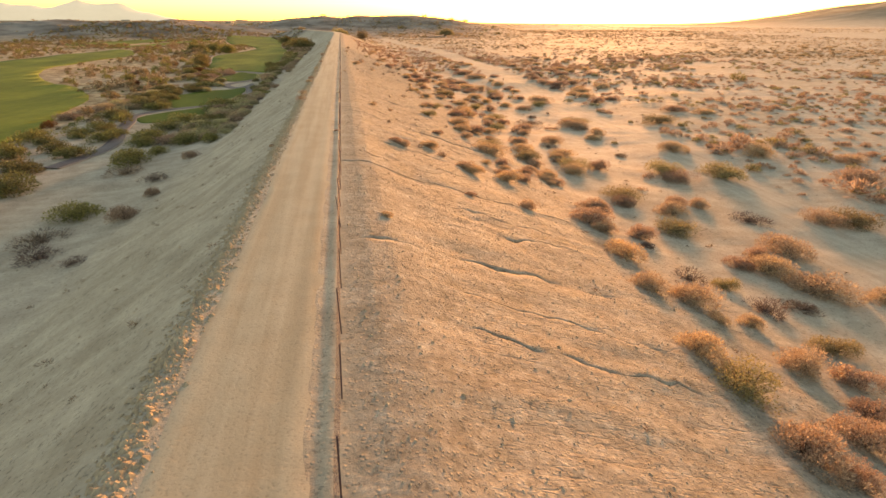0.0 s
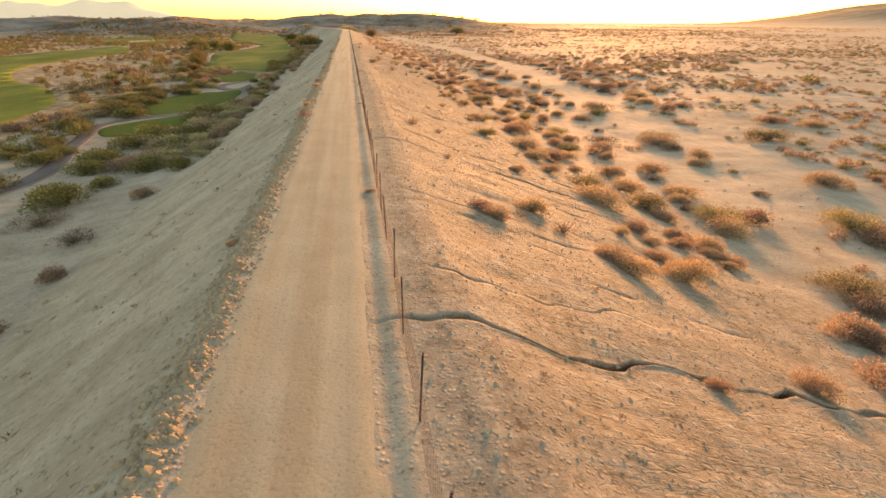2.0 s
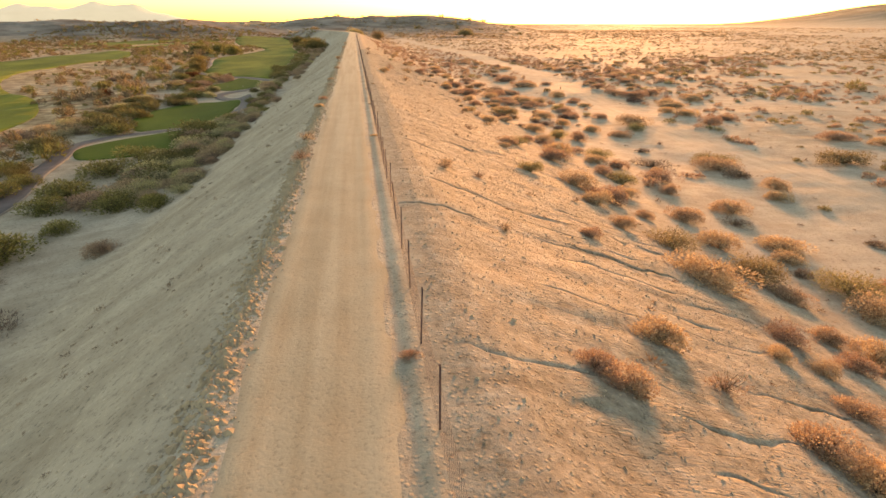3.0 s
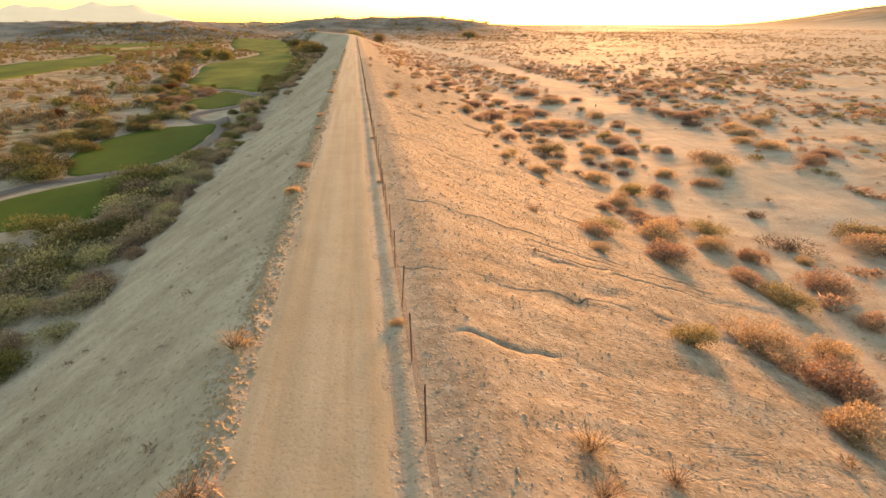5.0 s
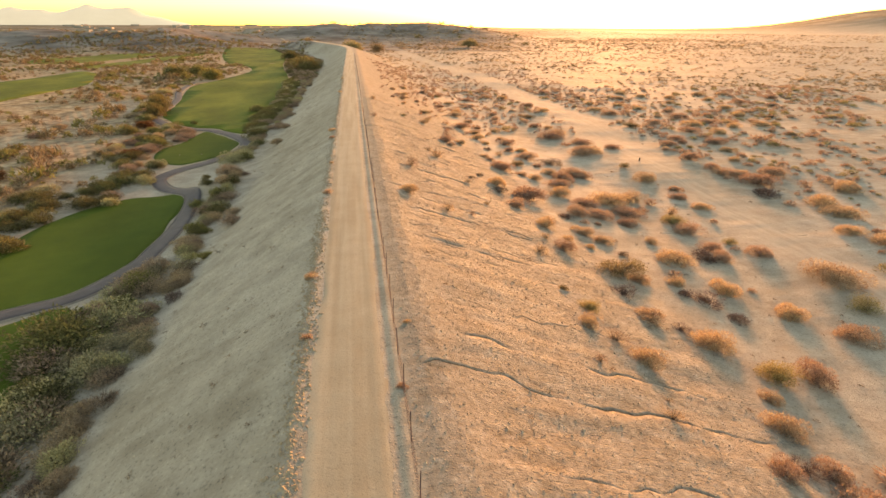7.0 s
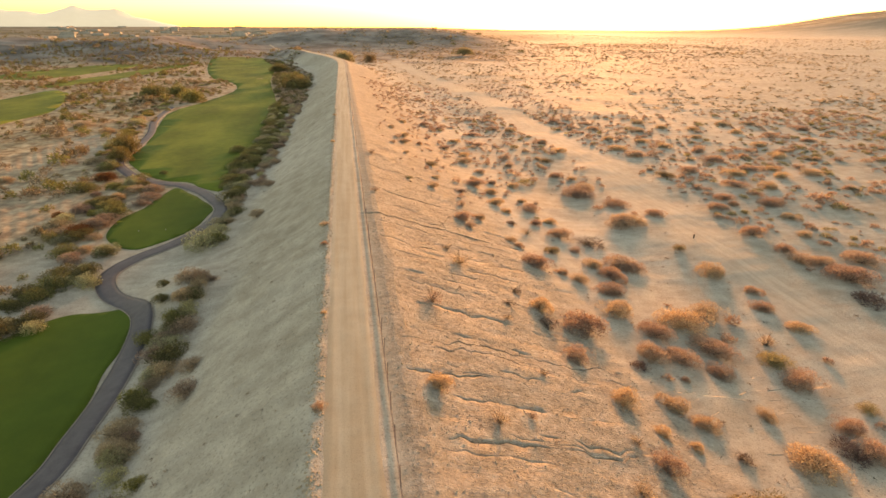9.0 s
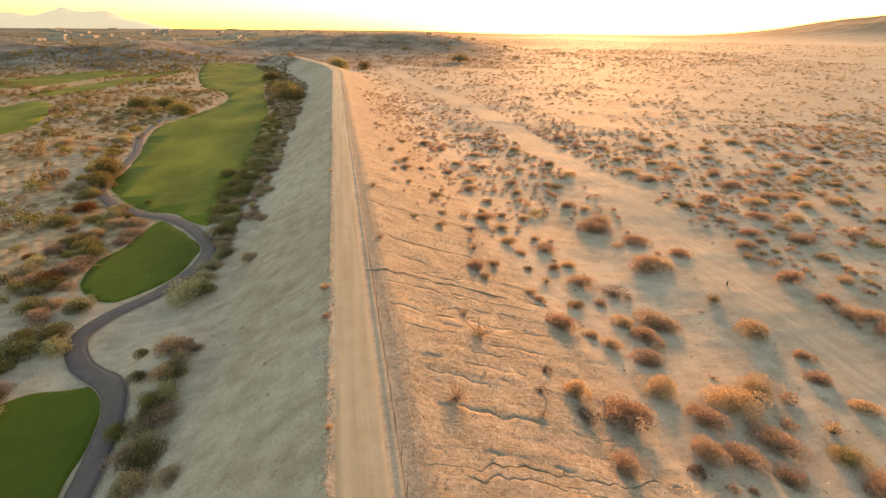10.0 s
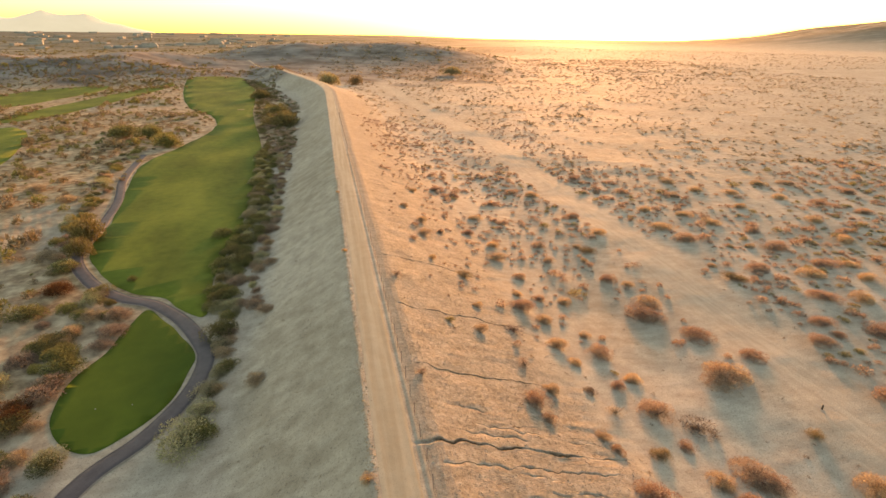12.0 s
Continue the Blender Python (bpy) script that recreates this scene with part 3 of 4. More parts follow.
def blades(pos, way, length, width, gen):
    """One narrow leaf-shaped triangle for each position, pointing along its way."""
    way = unit(way)
    side = unit(np.cross(way, gen.normal(size=way.shape)))
    length, width = length[:, None], width[:, None]
    v = np.stack([pos + side * width, pos + way * length, pos - side * width], 1)
    return v.reshape(-1, 3), np.arange(len(pos) * 3).reshape(-1, 3)


def lobes(gen, count, spread, tall):
    """Centres and radii of the clumps that make up a bush one metre wide."""
    a = gen.uniform(0, 2 * np.pi, count)
    r = spread * np.sqrt(gen.uniform(0.05, 1, count))
    c = np.stack([r * np.cos(a), r * np.sin(a), gen.uniform(0.05, 0.3, count) * tall], 1)
    c[0] = (0, 0, 0.25 * tall)
    return c, gen.uniform(0.13, 0.30, count)


def bush_foliage(seed, count, tall, spread, clumps, leaf, wide, shell=0.45, droop=0.0, mess=0.8):
    gen = np.random.default_rng(seed)
    c, r = lobes(gen, clumps, spread, tall)
    pick = gen.choice(clumps, count, p=r ** 2 / np.sum(r ** 2))
    way = unit(gen.normal(size=(count, 3)))
    way[:, 2] = np.abs(way[:, 2]) * 1.1 - 0.25
    way = unit(way)
    reach = r[pick] * (1 - shell * gen.uniform(0, 1, count) ** 1.5)
    pos = c[pick] + way * reach[:, None]
    pos[:, 2] = np.maximum(pos[:, 2] * (tall / 0.55) ** 0.5, 0.01 + 0.02 * gen.uniform(size=count))
    out = unit(way + mess * gen.normal(size=way.shape) * 0.5 + np.array([0, 0, 0.35 - droop]))
    return blades(pos, out, leaf * gen.uniform(0.6, 1.4, count), wide * gen.uniform(0.6, 1.4, count), gen)


def bush_stems(seed, count, tall, spread, thick=0.012):
    """Branches that all rise from one woody crown."""
    gen = np.random.default_rng(seed)
    vs = [np.array([0.02 * math.cos(j * 2.094), 0.02 * math.sin(j * 2.094), -0.06]) for j in range(3)]
    fs = []
    for _ in range(count):
        a, lean = gen.uniform(0, 2 * np.pi), gen.uniform(0.2, 1.0)
        way = np.array([np.cos(a) * lean, np.sin(a) * lean, gen.uniform(0.7, 1.2)])
        way *= tall * gen.uniform(0.5, 0.8) / max(way[2], 0.7) / 3
        p, last = np.array([0.0, 0.0, -0.05]) + way, [0, 1, 2]
        for s in range(1, 4):
            w = thick * (1 - s / 4.0) + 0.002
            ring = [len(vs) + j for j in range(3)]
            vs.extend(p + np.array([w * math.cos(j * 2.094), w * math.sin(j * 2.094), 0]) for j in range(3))
            fs.extend((last[j], last[(j + 1) % 3], ring[(j + 1) % 3], ring[j]) for j in range(3))
            last = ring
            p = p + way * (1 if s < 3 else 0.6) + gen.normal(size=3) * 0.03
    return np.array(vs), np.array(fs)


#        material, blades, height, spread, clumps, leaf, width, stems, variants, name, label, category
KINDS = {
    "o": (DRY, 4400, 0.52, 0.31, 16, 0.032, 0.0105, 20, 4, "desert_shrub", "rounded dry orange-brown desert shrub on sand", "shrub"),
    "g": (OLIVE, 3600, 0.60, 0.31, 16, 0.032, 0.0105, 24, 3, "creosote_bush", "open olive-brown creosote bush on pale sand", "shrub"),
    "d": (DEAD, 900, 0.30, 0.32, 8, 0.090, 0.0070, 24, 2, "dead_shrub", "flattened dark dead shrub on sand", "shrub"),
    "t": (DRY, 900, 0.75, 0.30, 9, 0.060, 0.0060, 34, 2, "twiggy_shrub", "sparse leafless twiggy shrub on the levee slope", "shrub"),
    "w": (LUSH, 2300, 0.62, 0.28, 14, 0.045, 0.0135, 16, 3, "green_shrub", "dense dark green shrub at the levee foot", "shrub"),
    "p": (PALE, 2200, 0.52, 0.29, 13, 0.047, 0.0115, 16, 2, "tan_shrub", "dry tan shrub at the levee foot", "shrub"),
    "s": (SAGE, 2200, 0.60, 0.29, 14, 0.044, 0.0125, 16, 2, "saltbush", "grey-green saltbush at the levee foot", "shrub"),
    "y": (GOLD, 2300, 0.62, 0.28, 9, 0.055, 0.0095, 16, 1, "yellow_shrub", "yellowish green shrub beside the golf course", "shrub"),
    "r": (RUST, 2300, 0.72, 0.25, 9, 0.055, 0.0095, 16, 1, "reddish_shrub", "rounded reddish brown shrub on waste ground", "shrub"),
}
MESHES = {}
for kind, (mat, count, tall, spread, clumps, leaf, wide, stems, variants, name, label, category) in KINDS.items():
    MESHES[kind] = []
    for k in range(variants):
        seed = sum(map(ord, kind)) * 10 + k
        sv, sf = bush_stems(seed, stems, tall * (1.0 if kind in "td" else 0.68), spread, 0.005 if kind == "t" else 0.009)
        fv, ff = bush_foliage(seed + 5, count, tall, spread, clumps, leaf, wide, shell=0.75 if kind in "gt" else 0.45)
        MESHES[kind].append((sheet("stems", sv, sf, BARK), sheet("foliage", fv, ff, mat, False)))
TAKEN = []


def plant(kind, places, flat=1.0):
    """Shrubs of one kind at (x, y, width)."""
    name, label, category = KINDS[kind][9:12]
    for x, y, w in places:
        stems, foliage = MESHES[kind][int(rng.integers(len(MESHES[kind])))]
        root = tagged(new(name), label, category, "shrubs of the levee and desert")
        tall = (w if w < 2.2 else 1.1 + 0.5 * w) * flat * rng.uniform(0.68, 0.95)
        root.matrix_basis = Matrix.LocRotScale((x, y, height(x, y) - 0.04), Euler((0, 0, rng.uniform(0, 6.28))), (w * rng.uniform(0.95, 1.4), w * rng.uniform(0.9, 1.3), tall * 1.2))
        for part_name, me in (("stem", stems), ("foliage", foliage)):
            new(part_name, me).parent = root
        TAKEN.append((x, y, w))


# levee slope and desert: dry shrubs, 9 to 39 m along the track
plant("o", [
    (13.5, 8.8, 1.3), (12.7, 9.7, 2.1), (15.9, 10.6, 2.2), (18.7, 12.5, 1.7), (20.2, 14.6, 2), (12.8, 15, 2.2),
    (18.2, 15.3, 2.2), (16.7, 18.7, 1.1), (18.7, 19.1, 1.6), (16.6, 20.7, 2.3), (14.5, 21.1, 2.1), (1.4, 21.4, 0.7),
    (31, 22.6, 2.2), (27.5, 23.7, 3.7), (15.9, 26.2, 2.7), (26, 26.2, 2.9), (24.6, 27, 1.7), (27.2, 28.5, 2),
    (30.2, 29.2, 3.3), (7.2, 30.2, 0.7), (16.8, 30.8, 2), (19.6, 31.1, 2.4), (11.3, 31.3, 1.3), (16.2, 32.2, 2.7),
    (38.8, 35.2, 2.9), (19, 35.9, 1.7), (18.5, 36.6, 2.8), (26.3, 37.3, 2.6), (9.1, 38.1, 1.7), (12.2, 39, 2.1),
])
# levee slope and desert: dry shrubs, 39 to 58 m along the track
plant("o", [
    (30.1, 39.1, 1.8), (8.8, 39.2, 1.6), (22.8, 39.2, 2.1), (28.3, 40, 1.7), (4.1, 40.1, 1.3), (3.5, 40.6, 1.2),
    (14.4, 41.2, 1.7), (12.5, 41.4, 1.2), (17.4, 42.9, 1.1), (6.6, 43.2, 1.7), (13.3, 43.7, 1), (11.8, 44, 1.1),
    (18.5, 44, 2), (17.6, 44.2, 1.7), (15.5, 44.5, 1.5), (53.6, 45.6, 4.6), (18.3, 45.7, 2.1), (13.8, 45.9, 1.7),
    (16.7, 46.6, 1.5), (33.9, 48.6, 3.5), (22.9, 50, 2.6), (14.2, 51, 3.3), (19, 51.1, 2.1), (26.5, 51.9, 2.4),
    (60.1, 52.8, 3.9), (9, 53.1, 1.2), (23.6, 56.6, 2.1), (50.8, 56.9, 4.6), (12.9, 57.5, 1.9), (20.1, 58.2, 2.4),
])
# levee slope and desert: dry shrubs, 59 to 94 m along the track
plant("o", [
    (25, 58.8, 2.9), (41.1, 61.1, 3.7), (13.4, 61.9, 2.5), (17, 61.9, 1.3), (21, 63.7, 2.5), (15.6, 65.1, 3),
    (27, 66.4, 2.6), (14, 67.1, 2.7), (18.2, 67.7, 2.1), (34.6, 70.5, 2.4), (24.2, 70.8, 1.9), (36.5, 73, 2.2),
    (10.5, 74.8, 1.3), (25.9, 75.5, 3.3), (20.4, 75.5, 2), (15.7, 77, 3.1), (11.7, 78, 1.9), (23.7, 79.3, 2.1),
    (28.1, 79.5, 1.7), (18, 80.9, 3.6), (36.2, 81, 4.2), (22.1, 81.3, 2.2), (19.2, 84, 3), (16.3, 86.5, 1.8),
    (19.2, 86.5, 1.7), (64.8, 88.3, 3.8), (19.6, 89.8, 1.9), (20.7, 92.3, 1.4), (61.4, 92.8, 4.6), (25.6, 94.1, 2.7),
])
# levee slope and desert: dry shrubs, 94 to 123 m along the track
plant("o", [
    (14.1, 94.4, 2), (11.8, 97.7, 1.4), (21.1, 98.1, 2.8), (33.6, 98.9, 3.4), (17.5, 100.4, 2.4), (31, 102.1, 2.7),
    (51.4, 105.3, 3.9), (28.2, 106.2, 2.7), (24.2, 107.4, 1.9), (40.3, 107.5, 4.6), (21, 107.7, 1.6), (56.9, 109, 3.4),
    (16, 112.3, 2), (27.2, 112.5, 3.2), (32.4, 112.8, 2.1), (52.9, 113.8, 3.9), (37.6, 113.9, 2.7), (19.4, 114.2, 1.1),
    (32.9, 115.4, 2), (17.6, 115.4, 1.3), (2.5, 116.3, 1.7), (21.9, 116.6, 1.8), (51.7, 117.4, 2.8), (27.6, 117.4, 1.5),
    (16.4, 118.2, 2.3), (20.6, 118.6, 2.4), (34.3, 121.2, 3.2), (23.7, 121.7, 0.9), (27.6, 122.6, 2.4), (55.9, 123, 4.3),
])
# levee slope and desert: dry shrubs, 124 to 149 m along the track
plant("o", [
    (15, 123.7, 2.1), (25.4, 124.5, 3), (23, 125.2, 3.2), (29.2, 125.9, 3.9), (57.3, 127, 4.6), (25.1, 128.8, 3.3),
    (41.2, 128.9, 2.4), (17.8, 129.2, 4.5), (29.8, 130.9, 4.6), (14.6, 131.2, 2.8), (65.8, 132.7, 4), (33.5, 132.8, 3.2),
    (23.3, 132.8, 2.9), (40.5, 133.1, 2.3), (42.3, 136.7, 2.2), (55.6, 137.4, 4.6), (25.1, 137.5, 3.2), (22.6, 140.3, 2),
    (61.5, 141.4, 4.1), (40.4, 141.5, 3.9), (27.2, 141.5, 3.4), (56.2, 141.8, 2.9), (21.2, 142, 1.7), (54, 142.9, 3.3),
    (18.9, 143.4, 3.3), (31.2, 143.4, 2.9), (26.4, 144.6, 2.8), (30.3, 145.1, 4.4), (54.5, 146.1, 2.5), (18.3, 149, 1.5),
])
# levee slope and desert: dry shrubs, 149 to 177 m along the track
plant("o", [
    (26.2, 149.4, 1.6), (61.7, 150.4, 2.3), (17.8, 151, 1.5), (53.9, 151.6, 3.5), (12.8, 152.3, 1.6), (25.8, 154.3, 3.2),
    (12.5, 155.1, 2.7), (65.2, 157.2, 2.8), (15.3, 157.6, 2.1), (37.9, 158.3, 4.6), (24.2, 159.1, 1.9), (39.4, 159.9, 4.5),
    (26.9, 160.2, 2.3), (45.1, 162.2, 3.1), (57, 163.3, 3.1), (67.2, 163.6, 4.6), (21.1, 163.7, 1.7), (60.2, 164, 2.1),
    (25.5, 165.5, 3.3), (20.3, 167.3, 2.9), (61.4, 167.4, 3.1), (10.4, 168.1, 1.7), (41.6, 168.5, 4.1), (25.6, 170, 1.9),
    (73.8, 172.1, 3.9), (68.2, 173.4, 4), (21.4, 173.9, 2.4), (37.5, 175, 4.6), (12.1, 175, 1.4), (19.1, 177, 3.2),
])
# levee slope and desert: dry shrubs, 178 to 207 m along the track
plant("o", [
    (40.1, 177.9, 4.3), (81.9, 178.2, 3.1), (89.2, 179.4, 4.6), (27.1, 179.7, 2.4), (23.3, 180.6, 2.2), (73.7, 181.3, 4.5),
    (20.3, 181.4, 1.9), (84.4, 183.3, 2.8), (40.5, 184.4, 1.8), (79.9, 184.5, 4.6), (66, 185.2, 4.2), (38.2, 186.8, 3),
    (22.9, 188.3, 2.6), (59.5, 188.4, 2), (8.7, 189.5, 1.6), (77.5, 193.8, 4.5), (94.8, 194.2, 4.6), (38, 194.7, 1.9),
    (73.3, 195.1, 2.3), (31.3, 195.4, 2.1), (21.4, 196, 2.8), (63.2, 201.1, 4.6), (39.5, 201.1, 1.6), (9.7, 201.7, 2.5),
    (23, 202, 2.3), (32.2, 202.3, 3.1), (80.1, 202.8, 3.4), (13.5, 204.8, 1.9), (99.3, 205.7, 3.8), (46.8, 207, 2.9),
])
# levee slope and desert: dry shrubs, 208 to 250 m along the track
plant("o", [
    (19.5, 208.1, 2.4), (10.4, 208.4, 2.6), (62.6, 208.4, 4.6), (116.6, 208.5, 4.6), (75.4, 208.8, 4.6), (72.4, 214.6, 3.5),
    (29.1, 214.7, 2.4), (111.7, 216.1, 3.8), (8.2, 216.5, 1.8), (90.1, 217.5, 3.7), (23.7, 217.8, 2.7), (46.3, 217.9, 3.4),
    (65.7, 219.8, 3.1), (106, 222.3, 4.6), (127.5, 222.8, 4.6), (95.9, 228.4, 4), (79.4, 228.8, 3.9), (31.1, 229.2, 3),
    (88.5, 232.1, 4), (12.6, 232.4, 2.6), (118.4, 233.5, 4.6), (68.5, 234.7, 3.9), (22.9, 235.2, 2.8), (110.6, 235.2, 4.6),
    (43.8, 235.9, 3.6), (19.3, 238.6, 3.1), (39.6, 239.1, 3.2), (86.5, 241.7, 4.5), (62.2, 250.1, 3.7),
])
# levee slope and desert: creosote, 13 to 185 m along the track
plant("g", [
    (13.2, 12.8, 2.3), (22, 17.3, 2.2), (20.9, 23.7, 1.7), (23.9, 33, 3), (41.2, 34.1, 4.4), (23.8, 41.3, 3.2),
    (39.4, 48.8, 4.6), (34, 51.2, 3.9), (24, 52.5, 2.9), (18.9, 53.6, 3.2), (15.3, 56, 2.6), (10, 65.8, 1.7),
    (20.9, 73.2, 2.9), (13.1, 79.8, 2), (51.3, 80.9, 4.6), (37.8, 84.2, 3.7), (24, 84.5, 2.8), (22.9, 94.2, 2.5),
    (12.9, 99.9, 1.4), (37.8, 102.4, 2.4), (12, 102.5, 0.8), (19.8, 108.8, 3.3), (36.6, 117.2, 1.4), (34, 123.9, 2.8),
    (40.5, 148.4, 1.7), (22.5, 148.4, 1.8), (59.5, 160.1, 1.4), (6.8, 169.1, 1.2), (59.6, 182.9, 3.4), (12.8, 184.9, 2.1),
])
# levee slope and desert: creosote, 199 to 199 m along the track
plant("g", [
    (40.7, 198.9, 2.6),
])
# levee slope and desert: dead shrubs, 21 to 170 m along the track
plant("d", [
    (21.4, 21, 2.1), (24.3, 21.3, 1.9), (18.8, 24.1, 1.9), (18.9, 29.1, 1.4), (32.5, 35.9, 2.7), (22.5, 54.3, 1.6),
    (33, 59.6, 1.8), (25.1, 63.4, 1.9), (36.2, 77.5, 3.3), (29.1, 82.2, 3.6), (17.8, 86.6, 1.4), (31.8, 89.3, 2.1),
    (19.6, 99.5, 1.3), (25.5, 101.6, 2), (17.7, 104.3, 2.3), (24.9, 104.4, 2.6), (23.7, 105.5, 1.5), (31.1, 112.9, 3.1),
    (22.2, 113.2, 1.3), (20.8, 123.8, 2), (14.1, 128.1, 2.2), (11.3, 130.6, 1.3), (52.9, 132.8, 4.6), (13, 133.8, 1.4),
    (29.1, 151.7, 3.6), (20.3, 158.3, 1.9), (15.3, 169.7, 2.3),
])
# levee slope and desert: twiggy shrubs, 41 to 179 m along the track
plant("t", [
    (7.4, 41.1, 1), (3.8, 49.8, 0.7), (2.6, 57.8, 0.9), (4.7, 58.6, 0.8), (3, 59.2, 1), (8.4, 79.2, 1),
    (4.9, 81.8, 0.4), (12.3, 89.1, 1.1), (13, 90.6, 0.5), (10.4, 93.2, 0.8), (36.4, 93.4, 0.9), (12.8, 96.2, 1.5),
    (12.8, 109.9, 1.5), (5.6, 113.8, 1.4), (14.9, 114, 1), (8, 114.9, 0.7), (10.7, 119.8, 0.8), (35.6, 126.7, 2.1),
    (10.3, 127.7, 1.1), (3.9, 127.8, 1.9), (8.3, 137.9, 2.2), (7.8, 141.7, 1.1), (21.4, 154.7, 1.9), (1.1, 156.3, 1.2),
    (13.8, 161.6, 1.6), (1.8, 179.1, 1.7),
])
# foot of the levee, nearest the start
plant("w", [(-36.3, 113, 5.5), (-22.2, 88.8, 4.7), (-22.3, 83.9, 5.2), (-25.2, 66.3, 5.5), (-23.7, 70.8, 2.5), (-27.5, 76, 3.4), (-34.2, 81.6, 4.8), (-40.5, 102.5, 5.1), (-22.9, 46.3, 4.4), (-37.5, 75, 4.1), (-34.2, 72, 4.3), (-40.1, 87.7, 3.6), (-33.6, 56.5, 5.5), (-36, 63.8, 4.7), (-41.3, 72.8, 5.5), (-44.5, 84.9, 4.6)])
plant("p", [(-18.3, 64.6, 2.4), (-17.9, 49.5, 1.8), (-18.1, 43.3, 2.5)])
plant("d", [(-19.6, 55.7, 2.9), (-24.2, 60.8, 3.2), (-23.4, 41.2, 3.9), (-21.6, 37.3, 3.1), (-18.3, 34.7, 1.6)])
plant("y", [(-26.2, 94, 4.6), (-36.5, 88.9, 3.1)])
# golf course side: tan shrubs
plant("p", [
    (-24.3, 76.8, 4.2), (-22.1, 79.9, 4.4),
    (-17, 88.7, 3.8), (-48.4, 104.7, 4.7), (-48.4, 112, 5), (-19.5, 113.7, 3.5), (-41.4, 114.4, 3.7),
    (-46.5, 115.5, 5.2), (-18.2, 122.3, 1.9), (-15.1, 125.6, 2.5), (-15.7, 129.6, 2.3), (-18.3, 137.1, 2.9), (-19.3, 141.5, 2.9),
    (-20.3, 145.5, 1.1), (-17.4, 145.5, 1.3), (-20.8, 147.6, 1.3), (-36.8, 160.9, 2.8), (-15.7, 166.8, 2.8), (-39, 171, 4.3),
    (-39, 172.8, 4.4), (-36.2, 180.6, 3.2), (-16.2, 183.7, 3.1), (-35.7, 184, 4.6), (-36.9, 188.7, 4.4), (-40, 189.1, 4),
])
# golf course side: tan shrubs, 190 to 261 m along the track
plant("p", [
    (-65.9, 189.8, 4.7), (-67.1, 201, 3.9), (-16.8, 201.1, 3.3), (-23.1, 245.8, 4.8), (-67.2, 250.7, 5.3), (-77.6, 260.8, 6.5),
])
# golf course side: green shrubs, 45 to 145 m along the track
plant("w", [
    (-27.6, 80.1, 5), (-41.8, 81.6, 3.6), (-38.8, 85, 2.3), (-33.9, 85.3, 3.4), (-26.8, 87.1, 4.9),
    (-38.4, 91.2, 3.6), (-22.9, 106.3, 7.1), (-38, 116.3, 7),
    (-18.4, 132.1, 3.8), (-21.3, 135.9, 2.1), (-19.1, 137.9, 2.7), (-36.4, 141, 5.2), (-34.8, 142.8, 3.4), (-44.7, 144.7, 3.9),
])
# golf course side: green shrubs, 145 to 220 m along the track
plant("w", [
    (-21.3, 141.6, 1.7), (-37.9, 149.2, 3.1), (-22.5, 146.2, 1.6), (-36.1, 151.4, 4.5), (-36.5, 153.3, 4.3), (-39.1, 160.5, 3.1),
    (-39.4, 166, 4), (-53.8, 170.3, 3.5), (-61.3, 171.6, 3.5), (-38.3, 176.5, 4.9), (-39.8, 178.3, 4.5), (-40.5, 179.5, 3.5),
    (-21.6, 180.3, 5.2), (-42.4, 183.1, 4.7), (-48.9, 191.3, 5.2), (-21.9, 204.1, 3.9), (-51.5, 207.5, 5), (-27.3, 220.5, 4.5),
])
# golf course side: saltbush, 81 to 171 m along the track
plant("s", [
    (-21.7, 99, 4), (-19, 101.7, 3.8), (-19.6, 108.4, 4.8), (-21.8, 159.7, 5.9),
    (-33.9, 160.3, 2.8), (-21, 164.2, 3.5), (-21.1, 167.8, 3.1), (-20.3, 170.8, 2.9),
])
# golf course side: yellow shrubs, 91 to 136 m along the track
plant("y", [
    (-36.9, 91.2, 2.5), (-38.6, 100.5, 3.7), (-16, 117.1, 2), (-38.8, 127.6, 4.9), (-43.1, 135.6, 4.1),
    (-38.9, 136, 4.2),
])
# golf course side: reddish shrubs, 96 to 200 m along the track
plant("r", [
    (-47.6, 95.8, 2.6), (-54.4, 155.8, 3.5), (-40.1, 167.1, 3.4), (-40.7, 169, 3.6), (-46.5, 176.2, 2.3), (-48.4, 198.3, 4.3),
    (-48.7, 199.7, 3.9),
])


# tall shrubs between the tees and the foot of the levee
belt = []

# tumbleweeds caught along the track and the fence
plant("o", [(-4.7, 75.9, 0.8), (-4.75, 80.7, 0.8), (-4.8, 98.6, 0.9), (-5.0, 144.5, 1.1), (-5.0, 36.0, 0.5), (-4.85, 138.8, 1.0), (-4.45, 114.8, 0.7), (-4.5, 125.2, 0.5), (-4.55, 92.3, 0.5), (-4.7, 188, 1.0), (-4.7, 219, 1.0)])
plant("t", [(-4.7, 58.2, 1.1), (-4.8, 62.8, 1.1)])
plant("o", [(-0.85, 40.3, 0.4), (-0.6, 77.0, 0.45), (-0.6, 88.1, 0.5), (-0.75, 63.4, 0.45), (0.1, 93.0, 0.35)])


def hedge(ya, yb, gap, x, spread, small, large, kinds):
    for y in np.arange(ya, yb, gap):
        belt.append((x + rng.uniform(-spread, spread), y + rng.uniform(-1, 1), rng.uniform(small, large), kinds[int(rng.integers(len(kinds)))]))


